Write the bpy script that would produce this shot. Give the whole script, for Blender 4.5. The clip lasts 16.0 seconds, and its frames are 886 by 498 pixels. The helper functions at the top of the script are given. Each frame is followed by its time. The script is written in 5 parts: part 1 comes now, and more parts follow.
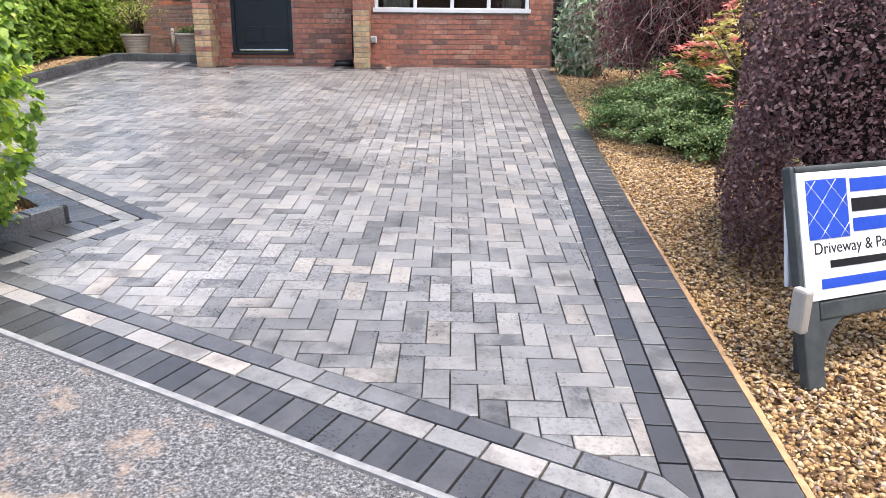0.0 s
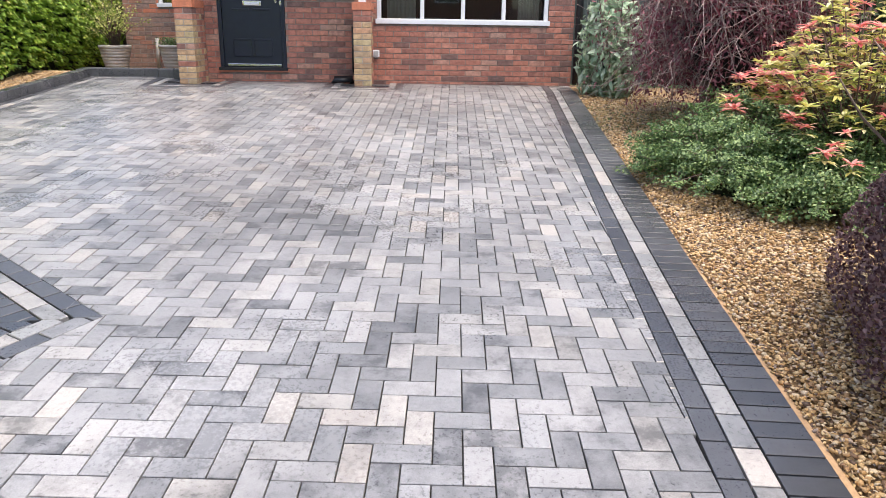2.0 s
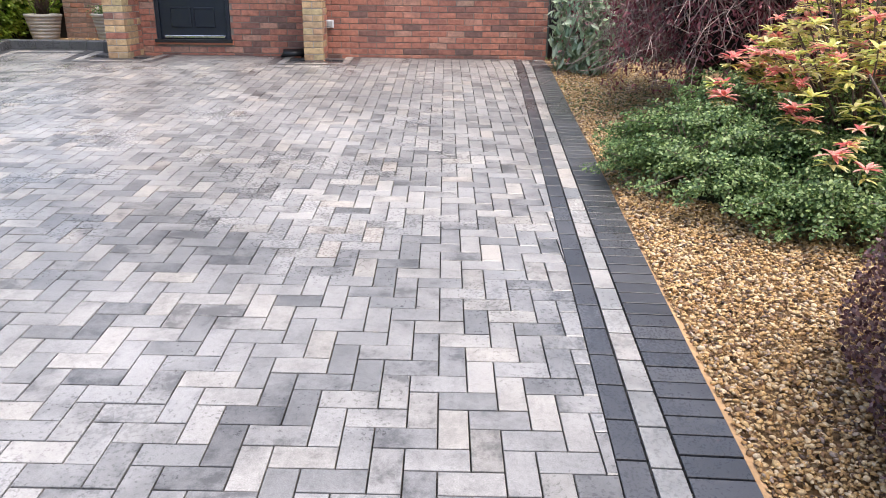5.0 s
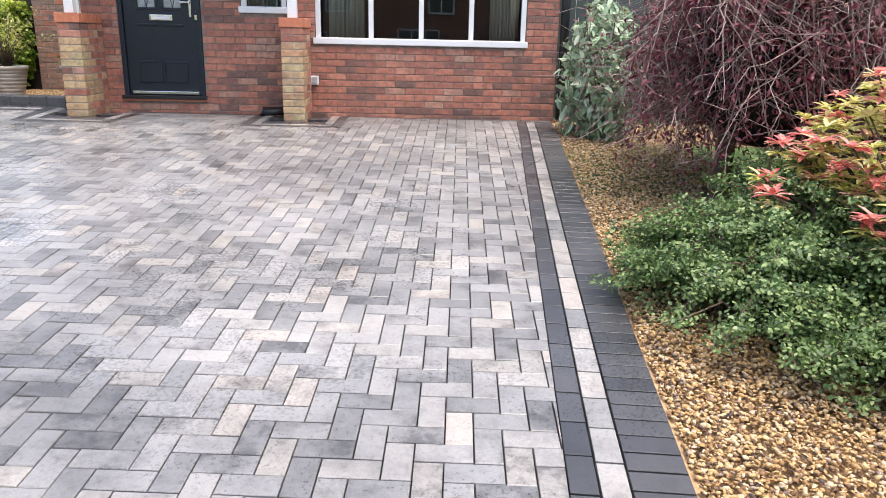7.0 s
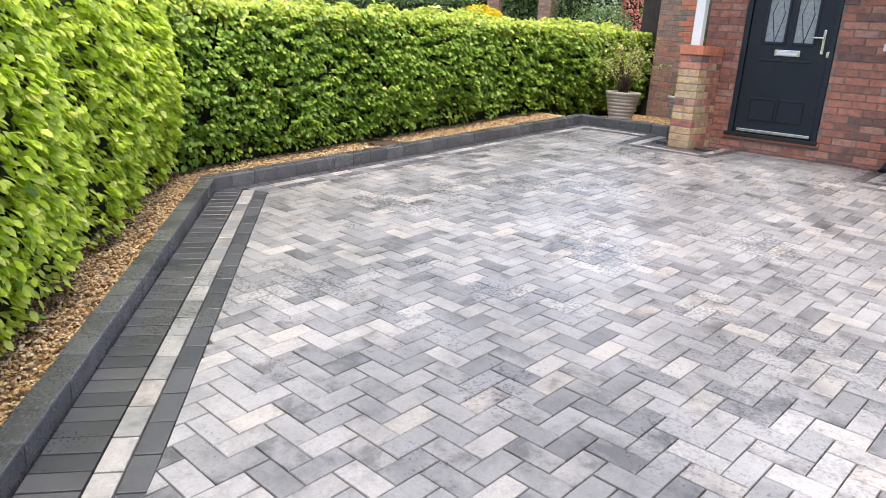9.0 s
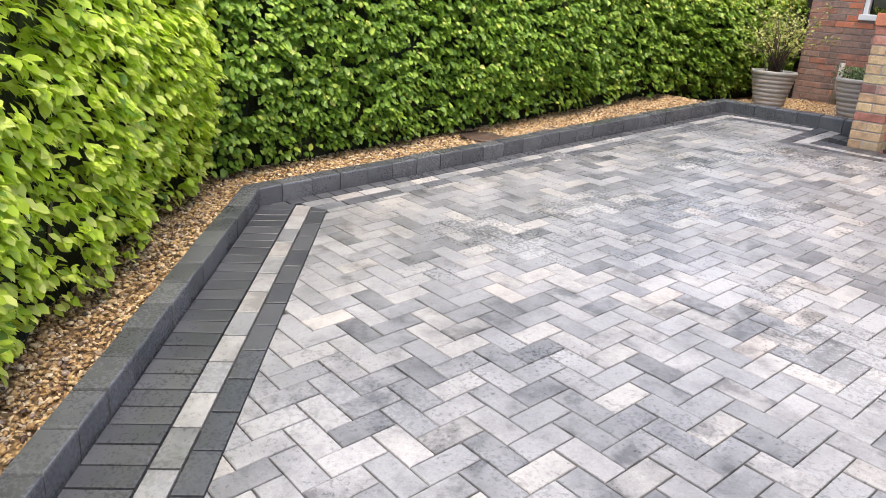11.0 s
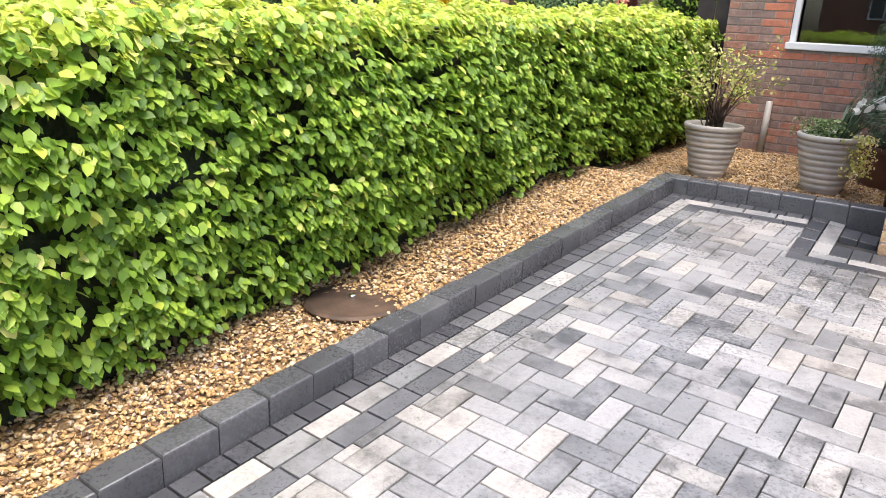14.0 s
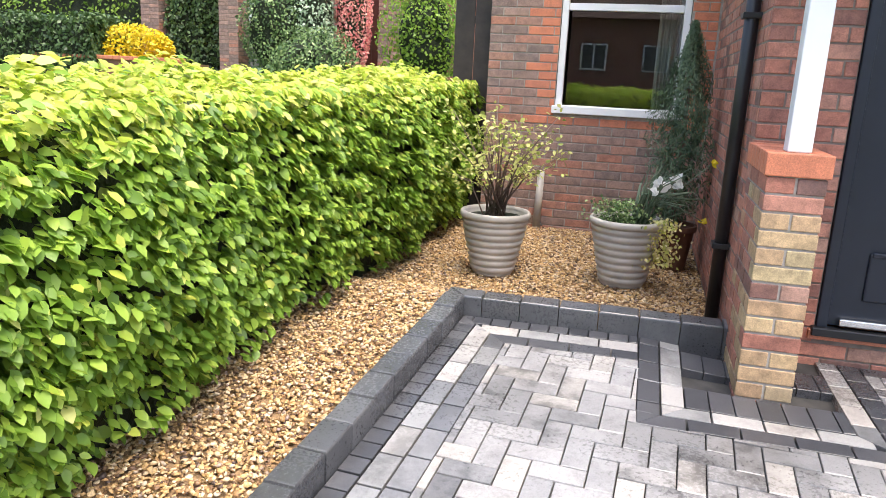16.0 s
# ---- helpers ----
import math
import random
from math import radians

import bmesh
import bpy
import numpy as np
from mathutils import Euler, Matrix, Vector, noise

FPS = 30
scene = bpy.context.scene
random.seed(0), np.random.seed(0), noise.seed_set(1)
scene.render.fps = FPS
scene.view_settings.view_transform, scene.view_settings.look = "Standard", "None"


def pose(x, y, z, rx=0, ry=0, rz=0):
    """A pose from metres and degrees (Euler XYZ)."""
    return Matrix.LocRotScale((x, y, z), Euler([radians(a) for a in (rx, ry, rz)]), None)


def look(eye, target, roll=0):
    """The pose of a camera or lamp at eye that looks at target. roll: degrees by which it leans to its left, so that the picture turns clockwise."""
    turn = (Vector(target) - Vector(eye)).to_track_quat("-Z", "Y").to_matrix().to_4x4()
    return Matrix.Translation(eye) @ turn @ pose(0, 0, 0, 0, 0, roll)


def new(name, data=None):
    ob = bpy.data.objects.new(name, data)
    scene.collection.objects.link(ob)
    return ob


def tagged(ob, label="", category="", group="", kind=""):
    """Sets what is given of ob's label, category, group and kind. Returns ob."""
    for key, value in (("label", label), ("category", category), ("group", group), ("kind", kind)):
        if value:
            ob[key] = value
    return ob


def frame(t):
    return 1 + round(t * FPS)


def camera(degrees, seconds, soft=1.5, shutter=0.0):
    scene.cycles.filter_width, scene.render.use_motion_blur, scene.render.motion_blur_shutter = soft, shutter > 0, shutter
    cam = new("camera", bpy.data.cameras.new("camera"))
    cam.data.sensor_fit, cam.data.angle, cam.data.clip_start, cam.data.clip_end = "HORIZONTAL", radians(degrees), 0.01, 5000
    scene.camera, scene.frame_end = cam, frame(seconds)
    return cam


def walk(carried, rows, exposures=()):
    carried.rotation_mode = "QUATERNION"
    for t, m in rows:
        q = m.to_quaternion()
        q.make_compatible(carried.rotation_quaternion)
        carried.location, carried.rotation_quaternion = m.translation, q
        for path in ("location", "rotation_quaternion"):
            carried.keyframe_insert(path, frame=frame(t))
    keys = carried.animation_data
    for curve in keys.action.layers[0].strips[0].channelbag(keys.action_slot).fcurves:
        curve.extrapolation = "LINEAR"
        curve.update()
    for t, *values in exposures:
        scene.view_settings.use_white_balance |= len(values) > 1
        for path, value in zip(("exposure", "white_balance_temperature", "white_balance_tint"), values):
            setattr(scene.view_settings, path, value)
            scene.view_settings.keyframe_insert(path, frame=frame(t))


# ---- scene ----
cam = camera(62.34, 16.0, soft=0.6)
ROWS = [
    (0, 0.010, 0.004, 1.438, 72.97, -0.48, -2.21),
    (0.5, -0.073, 0.303, 1.489, 72.51, -0.81, -3.37),
    (1, -0.032, 0.613, 1.508, 72.36, -1.07, -3.89),
    (1.5, -0.018, 0.895, 1.527, 72.60, -0.97, -3.49),
    (2, -0.080, 1.181, 1.589, 73.09, -0.78, -2.19),
    (2.5, -0.043, 1.435, 1.590, 73.60, -0.57, -0.20),
    (3, 0.016, 1.689, 1.644, 73.84, -0.67, 1.82),
    (5.5, 0.372, 2.343, 1.614, 70.27, -1.06, -4.42),
    (6, 0.413, 2.700, 1.650, 70.98, -1.23, -5.28),
    (6.5, 0.523, 2.989, 1.681, 72.32, -1.24, -4.58),
    (7, 0.598, 3.195, 1.732, 73.75, -1.24, -1.69),
    (7.5, 0.525, 3.200, 1.748, 74.63, -1.27, 9.43),
    (8, 0.366, 3.181, 1.742, 75.47, -2.01, 24.43),
    (8.5, 0.253, 3.342, 1.725, 75.33, -3.14, 35.19),
    (9, 0.149, 3.613, 1.743, 74.15, -3.81, 40.97),
    (11.5, -1.388, 4.923, 1.753, 70.76, -3.81, 48.03),
    (12, -1.731, 5.205, 1.806, 70.63, -3.40, 48.67),
    (12.5, -2.119, 5.458, 1.848, 70.82, -2.75, 48.93),
    (13, -2.402, 5.828, 1.919, 71.01, -2.29, 48.34),
    (13.5, -2.719, 6.183, 1.922, 71.19, -2.27, 42.91),
    (14, -3.007, 6.558, 1.991, 72.32, -2.75, 34.69),
    (14.5, -3.168, 6.982, 2.055, 73.87, -3.03, 27.48),
    (15, -3.386, 7.360, 2.050, 75.08, -3.23, 21.74),
    (15.5, -3.532, 7.695, 2.090, 76.17, -2.89, 17.95),
    (16, -3.695, 8.050, 2.113, 76.67, -2.70, 15.22),
]
GZ = (0.0027, 0.07263, -0.00396)

walk(cam, [(t, pose(x, y, z, rx, ry, rz)) for t, x, y, z, rx, ry, rz in ROWS],
     [(0.0, 1.2), (3.0, 1.2), (9.0, 1.3), (12.5, 1.35), (13.5, 1.45), (14.5, 1.58), (16.0, 1.7)])

# ---------------------------------------------------------------- light
world = bpy.data.worlds.new("sky")
scene.world = world
world.use_nodes = True
wn = world.node_tree.nodes
sky = wn.new("ShaderNodeTexSky")
sky.sky_type, sky.sun_disc = "NISHITA", False
sky.sun_elevation, sky.sun_rotation = radians(73), radians(127)
sky.air_density, sky.dust_density, sky.ozone_density = 1.0, 4.0, 1.0
world.node_tree.links.new(sky.outputs[0], wn["Background"].inputs[0])
wn["Background"].inputs[1].default_value = 0.15
sun_data = bpy.data.lights.new("sun", "SUN")
sun_data.energy, sun_data.angle, sun_data.color = 1.5, radians(45), (1.0, 0.95, 0.88)
sun = new("sun", sun_data)
sun.matrix_world = look((2.1, -1.6, 8.5), (0, 0, 0))

# ---------------------------------------------------------------- helpers
rng = np.random.default_rng(7)


def gz(x, y):
    """Height of the sloping drive, which levels out in front of the house; the gravel by the pots lies flat and lower."""
    w = np.clip((x + 3.6) / 0.5, 0, 1) * np.clip((y - 10.9) / 4.0, 0, 0.3)
    back = np.where((x < -3.1) & (x > -5.9), np.clip((y - 11.87) / 0.43, 0, 1) * np.maximum(y - 10.6, 0), 0.0)
    return GZ[0] + GZ[1] * (y - 0.85 * w * 4.0 - back) + GZ[2] * x


def mesh_of(name, verts, faces, mat=None, smooth=False):
    me = bpy.data.meshes.new(name)
    me.from_pydata([tuple(v) for v in verts], [], [tuple(f) for f in faces])
    if smooth:
        me.polygons.foreach_set("use_smooth", np.ones(len(me.polygons), bool))
    me.update()
    if mat:
        me.materials.append(mat)
    return me


def from_bm(name, bm, mat):
    bmesh.ops.recalc_face_normals(bm, faces=bm.faces)
    me = bpy.data.meshes.new(name)
    bm.to_mesh(me)
    bm.free()
    me.materials.append(mat)
    return me


def child(name, me, parent, label="", kind=""):
    ob = new(name, me)
    ob.parent = parent
    return tagged(ob, label=label, kind=kind)


def part(name, bm, mat, parent, label="", kind=""):
    return child(name, from_bm(name, bm, mat), parent, label, kind)


def thing(name, label, category, x=0, y=0, z=0, group="", kind=""):
    ob = new(name)
    ob.matrix_world = pose(x, y, z)
    return tagged(ob, label, category, group, kind)


def add_box(bm, x0, x1, y0, y1, z0, z1, bevel=0.0, m=None):
    r = bmesh.ops.create_cube(bm, size=1)
    mat = Matrix.Translation(((x0 + x1) / 2, (y0 + y1) / 2, (z0 + z1) / 2)) @ Matrix.Diagonal((x1 - x0, y1 - y0, z1 - z0, 1))
    bmesh.ops.transform(bm, matrix=(m or Matrix()) @ mat, verts=r["verts"])
    if bevel:
        es = {e for v in r["verts"] for e in v.link_edges}
        bmesh.ops.bevel(bm, geom=list(es), offset=bevel, segments=2, affect="EDGES", profile=0.5)
    return bm


def box(x0, x1, y0, y1, z0, z1, bevel=0.0, m=None):
    return add_box(bmesh.new(), x0, x1, y0, y1, z0, z1, bevel, m)


def lathe(profile, n=40):
    bm = bmesh.new()
    rings = [[bm.verts.new((r * math.cos(2 * math.pi * k / n), r * math.sin(2 * math.pi * k / n), z)) for k in range(n)] for r, z in profile]
    for a, b in zip(rings, rings[1:]):
        for k in range(n):
            bm.faces.new((a[k], a[(k + 1) % n], b[(k + 1) % n], b[k]))
    bm.faces.new(rings[0][::-1])
    bm.faces.new(rings[-1])
    return bm


def tube(points, r0, r1, n=6):
    """A tapered tube along points, as vertices and faces."""
    pts = [Vector(p) for p in points]
    vs, fs = [], []
    for k, p in enumerate(pts):
        d = (pts[min(k + 1, len(pts) - 1)] - pts[max(k - 1, 0)]).normalized()
        a = d.orthogonal().normalized()
        b = d.cross(a)
        r = r0 + (r1 - r0) * k / max(1, len(pts) - 1)
        vs += [p + r * (math.cos(2 * math.pi * i / n) * a + math.sin(2 * math.pi * i / n) * b) for i in range(n)]
    for k in range(len(pts) - 1):
        for i in range(n):
            j = (i + 1) % n
            fs.append((k * n + i, k * n + j, (k + 1) * n + j, (k + 1) * n + i))
    fs.append(tuple(range(n))[::-1])
    fs.append(tuple((len(pts) - 1) * n + i for i in range(n)))
    return vs, fs


def tubes_mesh(name, runs, mat):
    vs, fs = [], []
    for points, r0, r1, n in runs:
        v, f = tube(points, r0, r1, n)
        o = len(vs)
        vs += v
        fs += [tuple(i + o for i in q) for q in f]
    return mesh_of(name, vs, fs, mat, True)


def clip(poly, quad):
    """The part of a plan polygon inside a convex, anticlockwise quad."""
    out = list(poly)
    for k in range(len(quad)):
        (ax, ay), (bx, by) = quad[k], quad[(k + 1) % len(quad)]
        side = [(bx - ax) * (p[1] - ay) - (by - ay) * (p[0] - ax) for p in out]
        res = []
        for i, p in enumerate(out):
            q, s, u = out[(i + 1) % len(out)], side[i], side[(i + 1) % len(out)]
            if s >= 0:
                res.append(p)
            if (s > 0 > u) or (s < 0 < u):
                w = s / (s - u)
                res.append((p[0] + w * (q[0] - p[0]), p[1] + w * (q[1] - p[1])))
        out = res
        if len(out) < 3:
            return []
    return out


def area(p):
    return 0.5 * sum(p[i][0] * p[(i + 1) % len(p)][1] - p[(i + 1) % len(p)][0] * p[i][1] for i in range(len(p)))


# ---------------------------------------------------------------- materials
def material(name):
    m = bpy.data.materials.new(name)
    m.use_nodes = True
    return m, m.node_tree.nodes, m.node_tree.links, m.node_tree.nodes["Principled BSDF"]


def noise_tex(ns, ls, scale, detail=4, rough=0.6, coord="Object"):
    tc, n = ns.new("ShaderNodeTexCoord"), ns.new("ShaderNodeTexNoise")
    n.inputs["Scale"].default_value, n.inputs["Detail"].default_value, n.inputs["Roughness"].default_value = scale, detail, rough
    ls.new(tc.outputs[coord], n.inputs["Vector"])
    return n


def ramp(ns, ls, source, stops, interp="LINEAR"):
    r = ns.new("ShaderNodeValToRGB")
    r.color_ramp.interpolation = interp
    while len(r.color_ramp.elements) < len(stops):
        r.color_ramp.elements.new(0.5)
    for e, (p, c) in zip(r.color_ramp.elements, stops):
        e.position, e.color = p, (*c, 1)
    ls.new(source, r.inputs[0])
    return r


def mix(ns, ls, mode, fac, a, b):
    n = ns.new("ShaderNodeMix")
    n.data_type, n.blend_type = "RGBA", mode
    for sock, v in ((n.inputs[0], fac), (n.inputs[6], a), (n.inputs[7], b)):
        if isinstance(v, (int, float)):
            sock.default_value = v
        elif isinstance(v, tuple):
            sock.default_value = (*v, 1)
        else:
            ls.new(v, sock)
    return n.outputs[2]


def bump(ns, ls, bsdf, height, strength, dist):
    b = ns.new("ShaderNodeBump")
    b.inputs["Strength"].default_value, b.inputs["Distance"].default_value = strength, dist
    ls.new(height, b.inputs["Height"])
    ls.new(b.outputs[0], bsdf.inputs["Normal"])


def pick(ns, ls, island):
    """A random number for each piece: per object, or per island of a joined mesh."""
    if island:
        return ns.new("ShaderNodeNewGeometry").outputs["Random Per Island"]
    return ns.new("ShaderNodeObjectInfo").outputs["Random"]


def speckled(name, c0, c1, scale=8.0, rough=0.7, bump_scale=60.0, bump_amt=0.3, metal=0.0, dist=0.004, spec=0.5):
    m, ns, ls, b = material(name)
    n = noise_tex(ns, ls, scale)
    ls.new(ramp(ns, ls, n.outputs[0], [(0.3, c0), (0.7, c1)]).outputs[0], b.inputs["Base Color"])
    b.inputs["Roughness"].default_value, b.inputs["Metallic"].default_value = rough, metal
    b.inputs["Specular IOR Level"].default_value = spec
    if bump_amt:
        bump(ns, ls, b, noise_tex(ns, ls, bump_scale, 3).outputs[0], bump_amt, dist)
    return m


def pieces(name, stops, island, mottle=(0.55, 1.15), mottle_scale=9.0, rough=0.62, fine=220.0, blotch=None, wet=None):
    """Blocks, bricks and pebbles: each piece takes a colour of its own, mottled inside."""
    m, ns, ls, b = material(name)
    rnd = pick(ns, ls, island)
    base = ramp(ns, ls, rnd, stops).outputs[0]
    tc = ns.new("ShaderNodeTexCoord")
    shift = ns.new("ShaderNodeVectorMath")
    shift.operation = "MULTIPLY_ADD"
    ls.new(rnd, shift.inputs[0])
    shift.inputs[1].default_value = (37.0, 91.0, 53.0)
    ls.new(tc.outputs["Object"], shift.inputs[2])
    n = ns.new("ShaderNodeTexNoise")
    n.inputs["Scale"].default_value, n.inputs["Detail"].default_value, n.inputs["Roughness"].default_value = mottle_scale, 8, 0.72
    ls.new(shift.outputs[0], n.inputs["Vector"])
    lo, hi = mottle
    cloud = n.outputs[0]
    if wet and lo < 0.6:
        # each block takes more or less of the dark cloud
        other = ns.new("ShaderNodeMath")
        other.operation = "MULTIPLY"
        ls.new(rnd, other.inputs[0])
        other.inputs[1].default_value = 17.31
        part_of = ns.new("ShaderNodeMath")
        part_of.operation = "FRACT"
        ls.new(other.outputs[0], part_of.inputs[0])
        lift = ns.new("ShaderNodeMath")
        lift.operation = "MULTIPLY_ADD"
        ls.new(part_of.outputs[0], lift.inputs[0])
        lift.inputs[1].default_value = 0.18
        ls.new(n.outputs[0], lift.inputs[2])
        cloud = lift.outputs[0]
        col = mix(ns, ls, "MULTIPLY", 1.0, base, ramp(ns, ls, cloud, [(0.42, (lo,) * 3), (0.52, (0.84,) * 3), (0.66, (hi,) * 3)]).outputs[0])
    else:
        col = mix(ns, ls, "MULTIPLY", 1.0, base, ramp(ns, ls, cloud, [(0.36, (lo,) * 3), (0.6, (hi,) * 3)]).outputs[0])
    n2 = ns.new("ShaderNodeTexNoise")
    n2.inputs["Scale"].default_value, n2.inputs["Detail"].default_value, n2.inputs["Roughness"].default_value = mottle_scale * 9, 6, 0.7
    ls.new(shift.outputs[0], n2.inputs["Vector"])
    col = mix(ns, ls, "MULTIPLY", 1.0, col, ramp(ns, ls, n2.outputs[0], [(0.34, (0.78,) * 3), (0.47, (0.98,) * 3), (0.66, (1.08,) * 3)]).outputs[0])
    f = noise_tex(ns, ls, fine, 2)
    col = mix(ns, ls, "MULTIPLY", 1.0, col, ramp(ns, ls, f.outputs[0], [(0.3, (0.8,) * 3), (0.7, (1.12,) * 3)]).outputs[0])
    if blotch:
        w = noise_tex(ns, ls, blotch[0], 5)
        ls.new(ns.new("ShaderNodeNewGeometry").outputs["Position"], w.inputs["Vector"])
        col = mix(ns, ls, "MULTIPLY", 1.0, col, ramp(ns, ls, w.outputs[0], [(0.4, (blotch[1],) * 3), (0.62, (1.0,) * 3)]).outputs[0])
    ls.new(col, b.inputs["Base Color"])
    b.inputs["Roughness"].default_value = rough
    if wet:
        # damp after rain: patches where the film of water is unbroken shine more
        d = noise_tex(ns, ls, 1.3, 6)
        ls.new(ns.new("ShaderNodeNewGeometry").outputs["Position"], d.inputs["Vector"])
        r = ramp(ns, ls, mix(ns, ls, "MIX", 0.45, d.outputs[0], n2.outputs[0]), [(0.38, (wet[0],) * 3), (0.62, (wet[1],) * 3)])
        ls.new(r.outputs[0], b.inputs["Roughness"])
        b.inputs["Specular IOR Level"].default_value = wet[2]
    bump(ns, ls, b, f.outputs[0], 0.22 if wet else 0.35, 0.002 if wet else 0.003)
    return m


PAVER = [(0.0, (0.185, 0.18, 0.18)), (0.1, (0.225, 0.22, 0.22)), (0.25, (0.26, 0.253, 0.253)), (0.5, (0.30, 0.29, 0.288)), (0.75, (0.335, 0.32, 0.312)), (0.92, (0.375, 0.352, 0.33)), (0.97, (0.40, 0.369, 0.338)), (1.0, (0.41, 0.367, 0.333))]
MID = [(0.0, (0.085, 0.085, 0.092)), (0.5, (0.14, 0.14, 0.148)), (1.0, (0.23, 0.225, 0.225))]
LIGHT = [(0.0, (0.17, 0.17, 0.175)), (0.35, (0.25, 0.245, 0.24)), (0.7, (0.33, 0.312, 0.298)), (1.0, (0.40, 0.36, 0.325))]
DARK = [(0.0, (0.044, 0.045, 0.050)), (0.5, (0.060, 0.060, 0.066)), (1.0, (0.080, 0.079, 0.084))]
BRICK = [(0.0, (0.19, 0.11, 0.09)), (0.14, (0.27, 0.125, 0.095)), (0.25, (0.38, 0.155, 0.11)), (0.6, (0.48, 0.19, 0.125)), (0.88, (0.55, 0.235, 0.16)), (1.0, (0.45, 0.27, 0.20))]
BUFF = [(0.0, (0.44, 0.28, 0.16)), (0.35, (0.60, 0.41, 0.225)), (0.68, (0.52, 0.40, 0.22)), (0.85, (0.60, 0.29, 0.17)), (1.0, (0.44, 0.33, 0.20))]
BROWN = [(0.0, (0.24, 0.17, 0.145)), (0.4, (0.34, 0.215, 0.17)), (0.7, (0.40, 0.255, 0.20)), (0.9, (0.47, 0.20, 0.13)), (1.0, (0.31, 0.22, 0.185))]
ORANGE = [(0.0, (0.56, 0.19, 0.10)), (0.5, (0.64, 0.22, 0.115)), (1.0, (0.54, 0.20, 0.12))]
STONE = [(0.0, (0.07, 0.045, 0.035)), (0.12, (0.22, 0.12, 0.06)), (0.35, (0.46, 0.27, 0.105)), (0.62, (0.60, 0.395, 0.175)), (0.9, (0.71, 0.55, 0.36)), (1.0, (0.28, 0.20, 0.17))]
WET = (0.22, 0.44, 0.66)
M_PAVER, M_PAVER_J = [pieces(nm, PAVER, isl, (0.42, 1.12), 6.5, blotch=(0.8, 0.68), wet=WET) for nm, isl in (("concrete_block", False), ("concrete_block_joined", True))]
M_MID = pieces("grey_and_sheen_block", MID, False, (0.7, 1.1), wet=WET)
M_LIGHT, M_DARK = pieces("light_block", LIGHT, False, (0.55, 1.12), 6.5, wet=WET), pieces("charcoal_block", DARK, False, (0.85, 1.08), wet=WET)
M_SOLDIER = pieces("worn_charcoal_block", [(0.0, (0.050, 0.050, 0.055)), (0.5, (0.068, 0.068, 0.073)), (1.0, (0.095, 0.094, 0.098))], False, (0.7, 1.1), wet=WET)
M_KERB = pieces("charcoal_kerb", [(0.0, (0.058, 0.059, 0.063)), (0.5, (0.078, 0.078, 0.083)), (1.0, (0.10, 0.10, 0.104))], False, (0.85, 1.2), wet=(0.20, 0.36, 0.85))
M_BRICK, M_BRICK_J = pieces("red_brick", BRICK, False, (0.6, 1.1), 14), pieces("red_brick_joined", BRICK, True, (0.6, 1.1), 14)
M_BUFF, M_BROWN_J, M_ORANGE = pieces("buff_brick", BUFF, False, (0.6, 1.1), 14), pieces("brown_brick", BROWN, True, (0.6, 1.1), 14), pieces("orange_brick", ORANGE, False, (0.8, 1.08), 14)
M_STONE = pieces("gravel_stone", STONE, True, (0.75, 1.1), 60, rough=0.55)
M_JOINT = speckled("jointing_sand", (0.022, 0.021, 0.020), (0.075, 0.07, 0.063), 9, 0.95)
M_MORTAR = speckled("mortar", (0.16, 0.13, 0.11), (0.30, 0.255, 0.215), 12, 0.95)
M_MORTAR_B = speckled("pale_mortar", (0.28, 0.25, 0.22), (0.44, 0.40, 0.35), 25, 0.95)
M_SOIL = speckled("gravel_bed", (0.10, 0.06, 0.03), (0.34, 0.21, 0.10), 45, 0.9, 90, 0.8)
M_SAND = speckled("haunching_sand", (0.40, 0.24, 0.12), (0.58, 0.37, 0.20), 30, 0.9)
M_WHITE = speckled("white_upvc", (0.78, 0.78, 0.79), (0.83, 0.83, 0.83), 4, 0.3, 40, 0.02)
M_NAVY = speckled("navy_door", (0.010, 0.014, 0.024), (0.014, 0.019, 0.032), 6, 0.35, 140, 0.12, dist=0.002)
M_BLACK = speckled("black_plastic", (0.010, 0.010, 0.012), (0.018, 0.018, 0.02), 6, 0.4, 80, 0.05)
M_CHROME = speckled("chrome", (0.72, 0.72, 0.72), (0.8, 0.8, 0.8), 6, 0.2, 40, 0.0, metal=1.0)
M_POT = speckled("stoneware_glaze", (0.38, 0.35, 0.31), (0.50, 0.465, 0.42), 9, 0.5, 60, 0.15)
M_FENCE = speckled("dark_stained_wood", (0.020, 0.014, 0.012), (0.045, 0.032, 0.027), 7, 0.6, 50, 0.3)
M_CURTAIN = speckled("cream_curtain", (0.62, 0.60, 0.55), (0.74, 0.72, 0.67), 5, 0.9)
# Indoor dimness given as a dark colour; far-house panes share it.
M_ROOM = speckled("dim_room_and_far_pane", (0.10, 0.09, 0.085), (0.13, 0.12, 0.11), 3, 0.9)
M_BARK = speckled("bark", (0.10, 0.065, 0.05), (0.20, 0.14, 0.11), 20, 0.85, 60, 0.5)
M_TWIG = speckled("pale_twig", (0.20, 0.13, 0.12), (0.44, 0.33, 0.30), 20, 0.8)
M_LAWN = speckled("lawn", (0.045, 0.09, 0.02), (0.10, 0.16, 0.04), 3, 0.9, 80, 0.6, dist=0.03)
M_GREYGATE = speckled("grey_green_paint", (0.055, 0.075, 0.07), (0.07, 0.09, 0.085), 3, 0.5)
M_REDWOOD = speckled("red_stained_boards", (0.10, 0.03, 0.022), (0.15, 0.05, 0.035), 4, 0.6)
